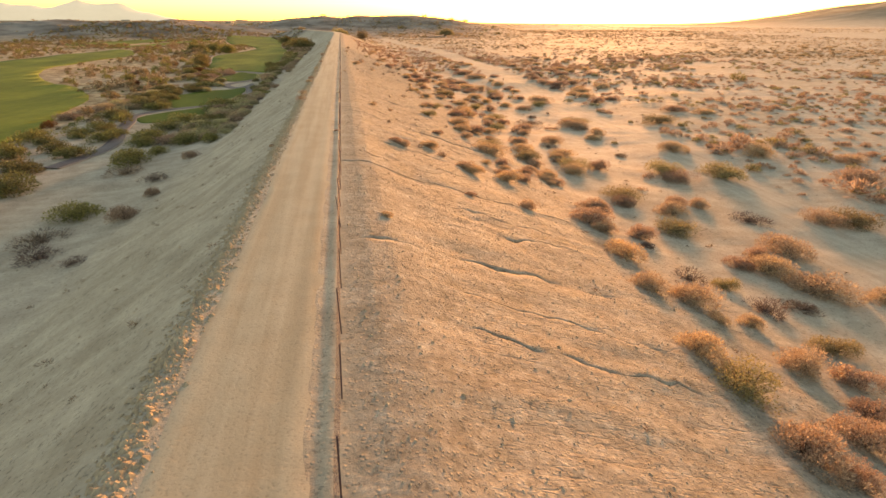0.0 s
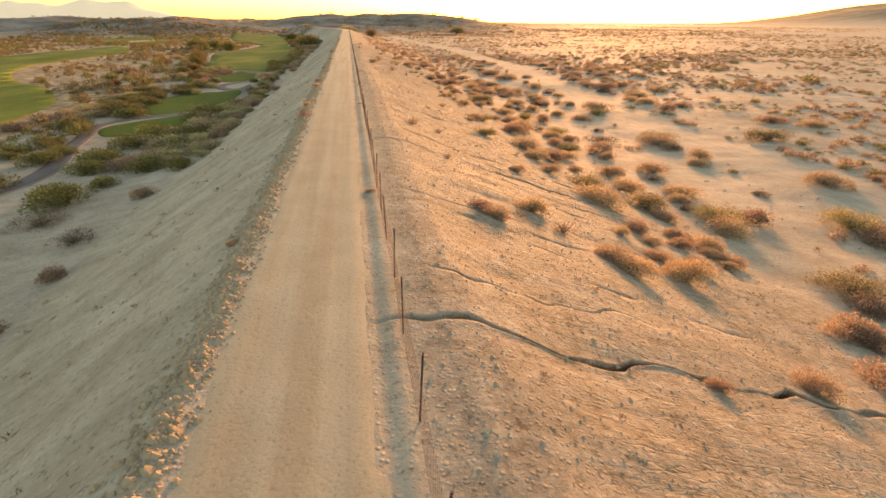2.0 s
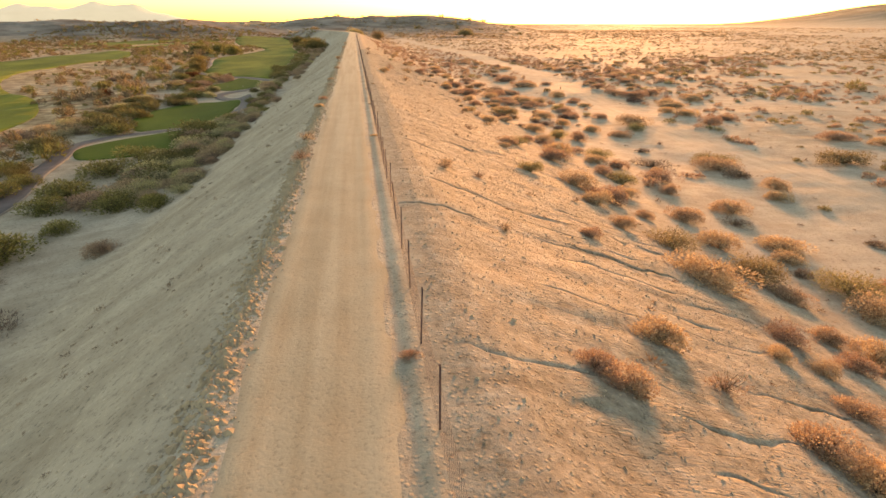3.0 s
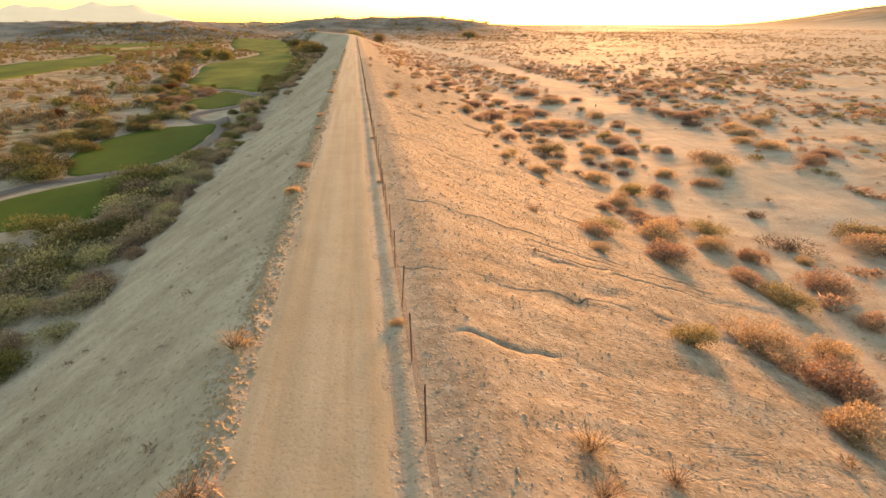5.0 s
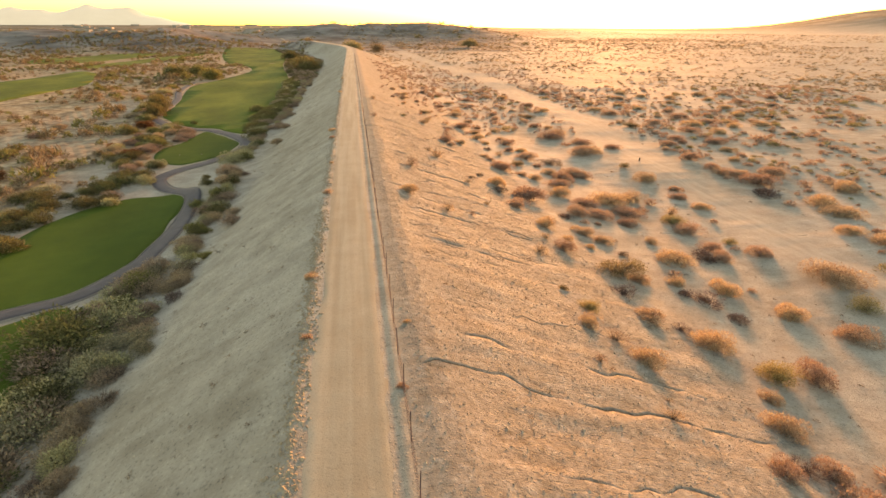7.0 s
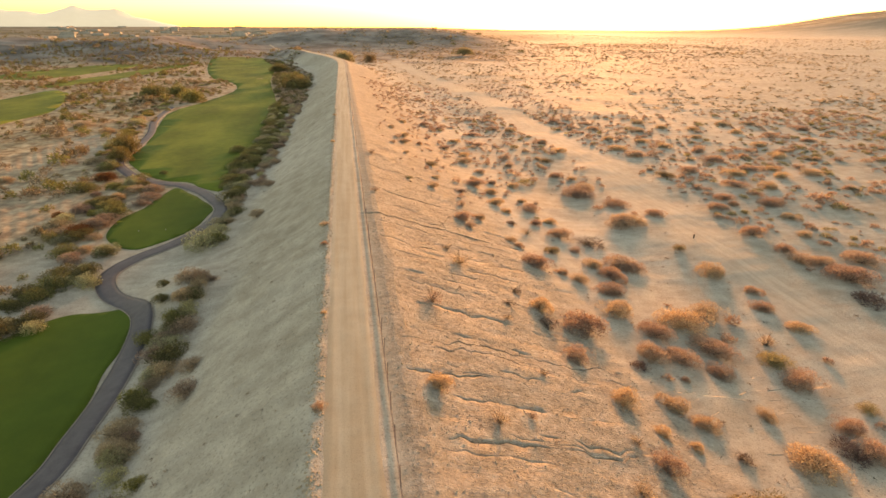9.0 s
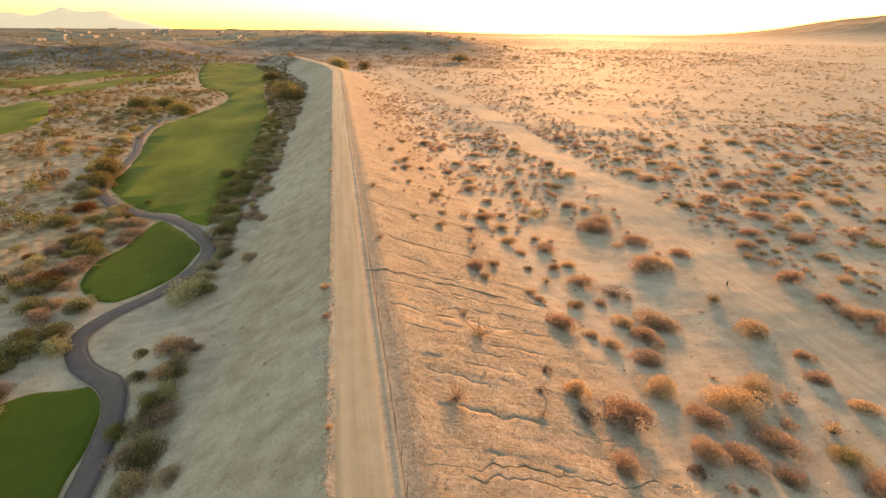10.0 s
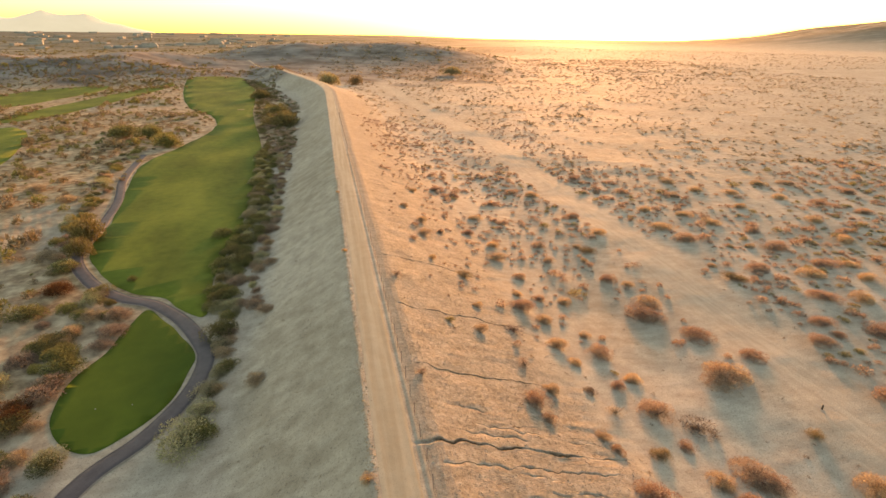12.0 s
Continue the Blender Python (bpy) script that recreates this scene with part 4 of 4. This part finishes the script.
hedge(74, 120, 2.2, -18.0, 0.9, 1.8, 3.0, "pppsw")
hedge(74, 117, 2.6, -20.6, 1.0, 2.6, 4.0, "sswps")
hedge(120, 147, 2.6, -18.8, 0.8, 1.4, 2.6, "wppsp")
hedge(161, 188, 1.9, -20.4, 0.9, 1.8, 3.0, "ssppw")
EDGE_Y, EDGE_X = [187, 205, 222, 251, 310, 398, 512, 600], [-24.8, -25.5, -24.2, -25, -28.6, -40.5, -51.5, -72]
for y in np.arange(187, 300, 2.0):
    far_side = float(np.interp(y, EDGE_Y, EDGE_X))
    for k, across in enumerate(np.arange(far_side + 1.0, -17.2, 2.6)):
        kinds, size = (("wwwsy", 3.4), ("wwpsw", 3.0), ("ppsp", 2.4), ("pppd", 1.9))[min(k, 3)]
        belt.append((across + rng.uniform(-0.9, 0.9), y + rng.uniform(-1, 1), size * rng.uniform(0.75, 1.25), kinds[int(rng.integers(len(kinds)))]))
hedge(165, 205, 4.0, -40.0, 2.5, 1.8, 3.2, "wpsyw")
hedge(118, 150, 3.0, -40.5, 2.0, 1.8, 3.4, "wyspw")
hedge(82, 116, 1.7, -21.8, 1.2, 3.2, 4.8, "sspswp")
hedge(76, 118, 2.0, -16.6, 0.8, 1.5, 2.6, "pppsd")
hedge(116, 147, 2.0, -19.3, 0.9, 2.2, 3.6, "wswsp")
hedge(142, 160, 1.7, -35.5, 3.0, 2.2, 4.2, "wspsw")
hedge(112, 150, 1.9, -44.0, 2.5, 2.4, 4.4, "wsspw")
hedge(164, 200, 2.4, -43.5, 3.0, 2.2, 4.2, "sywsp")
for y in np.arange(206, 310, 2.2):
    side = float(np.interp(y, [204, 214, 232, 250, 268, 290, 310], [-48.5, -53.8, -56, -58.6, -63, -66, -67]))
    belt.append((side - rng.uniform(0, 4.5), y + rng.uniform(-1, 1), rng.uniform(2.0, 4.2), "wsyp"[int(rng.integers(4))]))
for kind in "wspyd":
    plant(kind, [b[:3] for b in belt if b[3] == kind])


def scatter(name, places, mat, blades_each, leaf, wide, label, seed, tall=0.55, squat=0.75):
    """Shrubs too many to count, as one mesh."""
    base = [bush_foliage(seed + k, blades_each, tall, 0.27, 5, leaf, wide) for k in range(6)]
    gen = np.random.default_rng(seed)
    P = np.array(places)
    z = land(P[:, 0], P[:, 1])
    vs, n = [], 0
    which = gen.integers(6, size=len(P))
    for k in range(6):
        mine = np.flatnonzero(which == k)
        if not len(mine):
            continue
        a = gen.uniform(0, 6.28, len(mine))
        c, s, w = np.cos(a)[:, None], np.sin(a)[:, None], P[mine, 2][:, None]
        v = base[k][0]
        q = np.stack([(v[:, 0] * c - v[:, 1] * s) * w + P[mine, 0][:, None], (v[:, 0] * s + v[:, 1] * c) * w + P[mine, 1][:, None], v[:, 2] * w * squat * gen.uniform(0.8, 1.2, len(mine))[:, None] + z[mine][:, None] - 0.03], 2)
        vs.append(q.reshape(-1, 3))
    vs = np.concatenate(vs)
    return tagged(new(name, sheet(name, vs, np.arange(len(vs)).reshape(-1, 3), mat, False)), label, "shrubs", kind="stuff")


def wash(x, y):
    """The bare sandy track that winds through the desert."""
    return wash_distance(x, y) < 1


def free(p, gap):
    return all((p[0] - t[0]) ** 2 + (p[1] - t[1]) ** 2 > (gap + 0.5 * t[2]) ** 2 for t in TAKEN)


def desert_points(count, xa, xb, ya, yb, seed, power=1.0):
    gen = np.random.default_rng(seed)
    x, y = gen.uniform(xa, xb, count * 4), ya + (yb - ya) * gen.uniform(0, 1, count * 4) ** power
    dens = 0.55 + 0.5 * smooth_noise(x, y, 28, 61) + 0.4 * smooth_noise(x, y, 9, 62)
    keep = (gen.uniform(0, 1, count * 4) < dens) & ~wash(x, y) & (x - bend(y) > 14)
    out = np.stack([x, y, gen.lognormal(0.34, 0.38, count * 4)], 1)[keep][:count]
    return out


mid_pts = [p for p in desert_points(4200, 20, 170, 20, 260, 71) if not (p[0] < np.interp(p[1], [20, 60, 110, 200, 215], [30, 42, 49, 58, 10])) or rng.uniform() < 0.08]
mid_pts = np.array([p for p in mid_pts if free(p, 0.9)])
cut = len(mid_pts) * 3 // 4
scatter("desert_scrub", mid_pts[:cut], DRY, 190, 0.14, 0.026, "scattered dry orange-brown desert scrub", 80)
scatter("creosote_scrub", mid_pts[cut:], OLIVE, 190, 0.13, 0.028, "scattered olive creosote scrub", 90)
far_pts = np.concatenate([desert_points(13500, 8, 520, 220, 950, 72, 1.4), desert_points(2600, 165, 460, 60, 280, 73), desert_points(6500, -10, 1200, 700, 1600, 74, 1.2)])
far_pts = far_pts[(far_pts[:, 1] > 255) | (far_pts[:, 0] > 165)]
far_pts[:, 2] *= 1.05 + 0.4 * (far_pts[:, 1] > 560)
half = len(far_pts) // 2
far_pts = far_pts[np.random.default_rng(6).permutation(len(far_pts))]
scatter("distant_scrub", far_pts[:half], DRY, 30, 0.30, 0.07, "far dry desert scrub thinning towards the horizon", 100, squat=0.55)
scatter("distant_creosote", far_pts[half:], OLIVE, 30, 0.30, 0.07, "far olive creosote scrub thinning towards the horizon", 105, squat=0.55)
gen = np.random.default_rng(41)
nx, ny = gen.uniform(5, 80, 3400), 165 + 185 * gen.uniform(0, 1, 3400) ** 0.9
low_pts = np.stack([nx, ny, np.minimum(gen.lognormal(0.12, 0.35, 3400), 2.4)], 1)[(wash_distance(nx, ny) > 0.9) & (gen.uniform(size=3400) < (0.6 + 0.4 * smooth_noise(nx, ny, 14, 65)) * np.interp(ny, [165, 210], [0.3, 1]) * np.interp(nx, [5, 16], [0.35, 1]))]
low_pts = np.array([p for p in low_pts if p[1] > 215 or free(p, 0.6)])
scatter("low_scrub", low_pts, DRY, 120, 0.12, 0.04, "low dry scrub thick on the desert floor", 95)
# little tufts and seedlings on the near slope and desert floor
gen = np.random.default_rng(5)
tx, ty = gen.uniform(1.5, 80, 5200), gen.uniform(5, 230, 5200)
keep = (gen.uniform(size=5200) < np.where(tx < 14, 0.22, 0.5)) & ~(wash_distance(tx, ty) < 0.8)
tufts = np.stack([tx, ty, np.minimum(gen.lognormal(-1.35, 0.45, 5200), 0.75)], 1)[keep]
scatter("dry_tufts", tufts, BROWN, 44, 0.26, 0.03, "small dry tufts and seedlings on sand", 110)
bx, by = -gen.uniform(5, 18, 2200), gen.uniform(5, 320, 2200)
scatter("bank_tufts", np.stack([bx, by, np.minimum(gen.lognormal(-1.75, 0.5, 2200), 0.6)], 1), DEAD, 36, 0.3, 0.03, "tiny dark weeds on the shaded bank", 112)


def course_points(count, seed):
    gen = np.random.default_rng(seed)
    x, y = gen.uniform(-260, -36, count * 3), 40 + 640 * gen.uniform(0, 1, count * 3) ** 1.2
    dens = 0.62 + 0.6 * smooth_noise(x, y, 30, 63) + 0.4 * smooth_noise(x, y, 10, 64)
    keep = gen.uniform(0, 1, count * 3) < dens
    return np.stack([x, y, gen.lognormal(0.72, 0.4, count * 3)], 1)[keep]


def inside(poly, x, y):
    hit = False
    for (ax, ay), (bx, by) in zip(poly, poly[1:] + poly[:1]):
        if (ay > y) != (by > y) and x < (bx - ax) * (y - ay) / (by - ay) + ax:
            hit = not hit
    return hit


BARE = [[(-23, 180), (-52, 200), (-56, 240), (-63, 288), (-54, 338), (-55, 366), (-62, 396), (-77, 422), (-93, 480), (-109, 600), (-70, 640), (-48, 512), (-25, 310), (-22, 200)],
        [(-141, 370), (-124, 364), (-98, 296), (-101, 225), (-76, 163), (-52, 131), (-45, 86), (-48, 45), (-75, 40), (-118, 105), (-145, 240)],
        [(-114, 505), (-126, 400), (-140, 375), (-146, 440), (-125, 520)], [(-145, 436), (-150, 535), (-190, 515), (-195, 460)],
        [(-20, 185), (-40, 185), (-40, 108), (-20, 90)]]
course = [p for p in course_points(5200, 75) if not any(inside(b, p[0], p[1]) for b in BARE) and free(p, 0.8)]
course = [p for p in course if furrowed(p[0], p[1]) < 0.4 or p[2] > 2.6]
thirds = len(course) // 3
scatter("course_scrub", course[:thirds], LUSH, 150, 0.13, 0.032, "dark green scrub round the golf course", 120, 0.6, 1.0)
scatter("brown_scrub", course[thirds:2 * thirds], BROWN, 140, 0.13, 0.030, "brown scrub on the waste ground of the golf course", 130, 0.6, 1.0)
scatter("olive_scrub", course[2 * thirds:], OLIVE, 140, 0.13, 0.032, "olive scrub on the waste ground of the golf course", 140, 0.6, 1.0)
edge_y = 299 + 290 * gen.uniform(0, 1, 1500) ** 1.2
edge_a, edge_b = np.interp(edge_y, EDGE_Y, EDGE_X), bend(edge_y) - np.interp(edge_y, [300, 420, 600], [17.5, 21, 30])
edge = np.stack([edge_a + 1 + (edge_b - edge_a) * gen.uniform(0, 1, 1500) ** 1.3, edge_y, gen.uniform(1.8, 4.2, 1500)], 1)[edge_b - edge_a > 2]
scatter("fairway_hedge", edge[:480], LUSH, 110, 0.13, 0.034, "dark green shrubs lining the far fairway", 145)
scatter("hedge_scrub", edge[480:760], PALE, 100, 0.13, 0.03, "tan shrubs lining the far fairway", 147)
gen = np.random.default_rng(9)
vx, vy = gen.uniform(-1500, 250, 2600), gen.uniform(640, 3000, 2600)
scatter("valley_trees", np.stack([vx, vy, gen.lognormal(1.6, 0.4, 2600)], 1)[(vy > 1150) | (gen.uniform(size=2600) < 0.8)], LUSH, 26, 0.34, 0.08, "far trees scattered over the valley floor", 150, 0.5)

ra, rd = np.radians(gen.uniform(-60, 12, 900)), gen.uniform(600, 980, 900)
scatter("ridge_scrub", np.stack([rd * np.sin(ra), rd * np.cos(ra), gen.lognormal(1.1, 0.45, 900)], 1), BROWN, 30, 0.3, 0.07, "dark scrub dotted over the eroded bluffs", 155, 0.55)


# ---- trees at the end of the track and beside the course ----
def tree(x, y, wide, tall, mat, label, seed, count=2600):
    gen = np.random.default_rng(seed)
    root = tagged(new("tree"), label, "tree")
    root.location = (x, y, height(x, y) - 0.1)
    vs, fs, k = [], [], 0
    limbs = [(np.array([0, 0, 0.0]), np.array([0.02, 0.0, 0.55]) * tall, 0.035 * tall)]
    for _ in range(9):
        a = gen.uniform(0, 6.28)
        s = np.array([0, 0, gen.uniform(0.12, 0.5) * tall])
        limbs.append((s, s + np.array([np.cos(a) * wide * 0.32, np.sin(a) * wide * 0.32, gen.uniform(0.15, 0.4) * tall]), 0.018 * tall))
    for a, b, w in limbs:
        for s in range(4):
            p = a + (b - a) * s / 3 + gen.normal(size=3) * 0.01 * tall
            for j in range(5):
                t = j * 1.2566
                vs.append(p + np.array([np.cos(t), np.sin(t), 0]) * w * (1 - 0.27 * s))
            if s:
                for j in range(5):
                    fs.append((k - 5 + j, k - 5 + (j + 1) % 5, k + (j + 1) % 5, k + j))
            k += 5
    new("trunk", sheet("trunk", vs, fs, BARK)).parent = root
    v, f = bush_foliage(seed + 1, count, 0.6, 0.33, 11, 0.055, 0.012, 0.6)
    v = v * np.array([wide, wide, tall / 0.45])
    new("crown", sheet("crown", v, f, mat, False)).parent = root


tree(1, 540, 21, 10, OLIVE, "broad dusty olive tree clump beside the track", 201)
tree(20, 548, 11, 8, OLIVE, "rounded dusty olive tree beside the track", 202)
tree(118, 640, 26, 8, OLIVE, "broad dusty tree clump in the desert", 203)
tree(-24.5, 354, 17, 6.5, LUSH, "broad dark green tree at the fairway edge", 204)
tree(-30, 388, 14, 6, LUSH, "rounded dark green tree at the fairway edge", 205)
tree(-43, 462, 15, 6, LUSH, "dark green tree at the far fairway edge", 211)
tree(-60.5, 317, 11, 5, LUSH, "broad dark green tree on the waste ground", 206)
tree(-71, 335, 11, 4.8, LUSH, "rounded dark green tree on the waste ground", 207)
tree(-82, 338, 13, 5, LUSH, "spreading dark green tree on the waste ground", 208)
tree(-51.5, 222, 7, 4.8, GOLD, "yellow-green tree beside the cart path", 209)
tree(-51, 214, 4.6, 3.4, GOLD, "small yellow-green tree beside the cart path", 210)


# ---- fence along the track ----
def fence():
    gen = np.random.default_rng(3)
    root = tagged(new("fence"), "rusty steel post and wire mesh fence along the track", "fence")
    ys = np.arange(6.73 - 2.613 * 6, 330, 2.613)
    bm = bmesh.new()
    for dx, dy, sx, sy in ((0, 0, 0.034, 0.007), (0, 0.014, 0.007, 0.028)):
        bmesh.ops.create_cube(bm, size=1, matrix=Matrix.Translation((dx, dy, 0.5)) @ Matrix.Diagonal((sx, sy, 1.6, 1)))
    bmesh.ops.create_cube(bm, size=1, matrix=Matrix.Translation((0, 0.03, 1.31)) @ Matrix.Diagonal((0.036, 0.036, 0.02, 1)))
    me = bpy.data.meshes.new("post")
    bm.to_mesh(me)
    bm.free()
    me.materials.append(STEEL)
    tops = []
    for y in ys:
        p = new("post", me)
        p.parent = root
        x = -0.55 + gen.normal() * 0.012 + float(bend(y))
        p.matrix_basis = Matrix.LocRotScale((x, y, height(x, y)), Euler((gen.normal() * 0.02, gen.normal() * 0.03, gen.normal() * 0.2)), (1, 1, gen.uniform(0.97, 1.03)))
        tops.append((x, y, height(x, y)))
    tops = np.array(tops)

    def bars(a, b, w):
        """Square bars from points a to points b."""
        way = unit(b - a)
        s1 = unit(np.cross(way, np.array([[1.0, 0.0, 0.0]]) + 0 * way))
        s2 = np.cross(way, s1)
        off = [s1 * w + s2 * 0, s2 * w, -s1 * w, -s2 * w]
        v = np.stack([a + o for o in off] + [b + o for o in off], 1).reshape(-1, 3)
        k = np.arange(len(a))[:, None] * 8
        f = np.concatenate([k + np.array([[j, (j + 1) % 4, 4 + (j + 1) % 4, 4 + j]]) for j in range(4)])
        return v, f

    for z in (0.06, 0.2, 0.34, 0.48, 0.62, 0.76, 0.9, 1.04, 1.18):
        p = tops + np.array([-0.03, 0, z])
        v, f = bars(p[:-1], p[1:], 0.0018)
        new("wire", sheet("wire", v, f, WIRE)).parent = root
    vy = np.arange(-8.5, 150, 0.15)
    gx = np.interp(vy, tops[:, 1], tops[:, 0]) - 0.03
    gz = np.interp(vy, tops[:, 1], tops[:, 2])
    lo = np.stack([gx, vy, gz + 0.05], 1)
    v, f = bars(lo, lo + np.array([0, 0.001, 1.13]), 0.0014)
    tagged(new("wire_mesh", sheet("wire_mesh", v, f, WIRE)), "upright wires of the mesh", kind="stuff").parent = root


fence()


# ---- loose stones and clods ----
def rubble(name, P, size, mat, label, seed, squash=0.6, simple=False):
    gen = np.random.default_rng(seed)
    base = np.array([(1, 0, 0), (0.3, 0.95, 0.1), (-0.8, 0.6, 0), (-0.9, -0.5, 0.1), (0.2, -1, 0), (0.1, 0.1, 0.9), (-0.3, 0.2, 0.7)], float)
    faces = np.array([(0, 1, 5), (1, 2, 6), (2, 3, 6), (3, 4, 5), (4, 0, 5), (1, 6, 5), (6, 3, 5)])
    if simple:
        base, faces = base[[0, 2, 4, 5]], np.array([(0, 1, 3), (1, 2, 3), (2, 0, 3)])
    n, k = len(P), len(base)
    v = base[None] * gen.uniform(0.65, 1.35, (n, k, 3)) * size[:, None, None] * np.array([1, 1, squash])
    a = gen.uniform(0, 6.28, n)
    c, s = np.cos(a)[:, None], np.sin(a)[:, None]
    x, y = v[:, :, 0] * c - v[:, :, 1] * s, v[:, :, 0] * s + v[:, :, 1] * c
    z = land(P[:, 0], P[:, 1])
    v = np.stack([x + P[:, 0][:, None], y + P[:, 1][:, None], v[:, :, 2] + z[:, None] - 0.005], 2).reshape(-1, 3)
    f = (np.arange(n)[:, None, None] * k + faces[None]).reshape(-1, 3)
    return tagged(new(name, sheet(name, v, f, mat, False)), label, "stones", kind="stuff")


gen = np.random.default_rng(21)
wy = np.concatenate([gen.uniform(0, 60, 9000), gen.uniform(60, 110, 4500), gen.uniform(110, 230, 3500)])
wx = -4.62 + gen.normal(size=len(wy)) * 0.24
rubble("road_edge_clods", np.stack([wx, wy], 1), np.minimum(gen.lognormal(-3.05, 0.5, len(wy)), 0.12), CLOD, "crumbly dirt clods heaped along the track edge", 22, 0.75)
sx, sy = gen.uniform(-0.3, 19, 84000), 4 + 176 * gen.uniform(0, 1, 84000) ** 1.3
rubble("slope_gravel", np.stack([sx, sy], 1), np.minimum(gen.lognormal(-3.9, 0.45, 84000) * (1 + sy / 180), 0.10), STONE, "tan gravel strewn over the sunny slope", 23, 0.8, True)
sx, sy = -gen.uniform(4.7, 18, 5000), 4 + 150 * gen.uniform(0, 1, 5000) ** 1.2
rubble("bank_gravel", np.stack([sx, sy], 1), gen.lognormal(-3.5, 0.45, 5000), STONE, "gravel strewn over the shaded bank", 24)
sx, sy = -gen.uniform(-0.2, 4.1, 900), gen.uniform(2, 120, 900)
rubble("track_gravel", np.stack([sx, sy], 1), gen.lognormal(-4.1, 0.35, 900), STONE, "small stones lying on the dirt track", 25)


# ---- small things on the course and in the desert ----
def ball(x, y, r, mat, name, label, category):
    bm = bmesh.new()
    bmesh.ops.create_icosphere(bm, subdivisions=2, radius=r)
    bmesh.ops.create_cone(bm, cap_ends=True, segments=8, radius1=r * 0.25, radius2=r * 0.25, depth=r * 1.2, matrix=Matrix.Translation((0, 0, -r)))
    me = bpy.data.meshes.new(name)
    bm.to_mesh(me)
    bm.free()
    me.materials.append(mat)
    ob = tagged(new(name, me), label, category)
    ob.location = (x, y, height(x, y) + 0.07 + r * 0.9)


for x, y in ((-32.3, 167.4), (-28.7, 167.4)):
    ball(x, y, 0.07, ROOFS, "tee_marker", "small white round tee marker on the grass", "tee marker")


def marker_post(x, y):
    bm = bmesh.new()
    bmesh.ops.create_cone(bm, cap_ends=True, segments=10, radius1=0.11, radius2=0.09, depth=0.6, matrix=Matrix.Translation((0, 0, 0.2)))
    bmesh.ops.create_cone(bm, cap_ends=True, segments=10, radius1=0.11, radius2=0.03, depth=0.08, matrix=Matrix.Translation((0, 0, 0.54)))
    me = bpy.data.meshes.new("marker_post")
    bm.to_mesh(me)
    bm.free()
    me.materials.append(BARK)
    tagged(new("marker_post", me), "short dark post standing in the sand", "post").location = (x, y, height(x, y))


marker_post(44.9, 151.8)

# ---- far town and mountains ----
def town():
    gen = np.random.default_rng(31)
    for k in range(64):
        az, d = radians(gen.uniform(-24, -2)), gen.uniform(2000, 4200)
        x, y = d * math.sin(az), d * math.cos(az)
        w, t, h = gen.uniform(14, 70), gen.uniform(14, 45), gen.uniform(4, 8)
        bm = bmesh.new()
        bmesh.ops.create_cube(bm, size=1, matrix=Matrix.Translation((0, 0, h / 2)) @ Matrix.Diagonal((w, t, h, 1)))
        bmesh.ops.create_cube(bm, size=1, matrix=Matrix.Translation((0, 0, h + 0.4)) @ Matrix.Diagonal((w * 0.97, t * 0.95, 0.8, 1)))
        bmesh.ops.create_cube(bm, size=1, matrix=Matrix.Translation((w * 0.2, 0, h + 1.4)) @ Matrix.Diagonal((w * 0.1, t * 0.2, 1.6, 1)))
        me = bpy.data.meshes.new("warehouse")
        bm.to_mesh(me)
        bm.free()
        me.materials.append(ROOFS)
        ob = tagged(new("warehouse", me), "far flat-roofed pale building in the valley", "building", "buildings of the far town")
        ob.matrix_basis = pose(x, y, height(x, y) - 0.5, 0, 0, gen.uniform(-15, 15))


town()


def backdrop_range():
    """Mountains far behind the valley, with their haze painted on."""
    m, n, l, p = material("painted_haze_mountain")
    # haze put into the colour: pale grey base lifted by a faint emission
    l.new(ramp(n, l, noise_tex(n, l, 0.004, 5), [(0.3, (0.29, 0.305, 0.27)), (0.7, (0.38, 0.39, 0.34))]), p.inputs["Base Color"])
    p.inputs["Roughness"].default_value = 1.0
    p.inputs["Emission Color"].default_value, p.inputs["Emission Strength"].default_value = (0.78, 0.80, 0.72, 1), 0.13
    az = np.linspace(-60, -9, 150)
    top = 95 + 55 * np.exp(-((az + 21) / 3.2) ** 2) + 30 * np.exp(-((az + 27) / 4) ** 2) + 40 * np.exp(-((az + 42) / 8) ** 2)
    top = (top + 9 * smooth_noise(az, az * 0, 1.6, 66) + 5 * smooth_noise(az, az * 0, 0.6, 67)) * step(11.5, 18, -az)
    rows = []
    for d, f in ((4300, -0.3), (4420, 0.35), (4520, 0.7), (4600, 1.0), (4750, 0.4)):
        rows.append(np.stack([d * np.sin(np.radians(az)), d * np.cos(np.radians(az)), top * f * (1 + 0.12 * smooth_noise(az, az * 0 + f * 9, 1.1, 68)) - 25], 1))
    v = np.concatenate(rows)
    i = np.arange(len(v)).reshape(5, -1)
    quads = np.stack([i[:-1, :-1], i[:-1, 1:], i[1:, 1:], i[1:, :-1]], -1).reshape(-1, 4)
    tagged(new("backdrop", sheet("backdrop", v, quads, m)), "pale mountain range with painted, faintly glowing haze far behind the valley", "mountains", kind="structure")


backdrop_range()
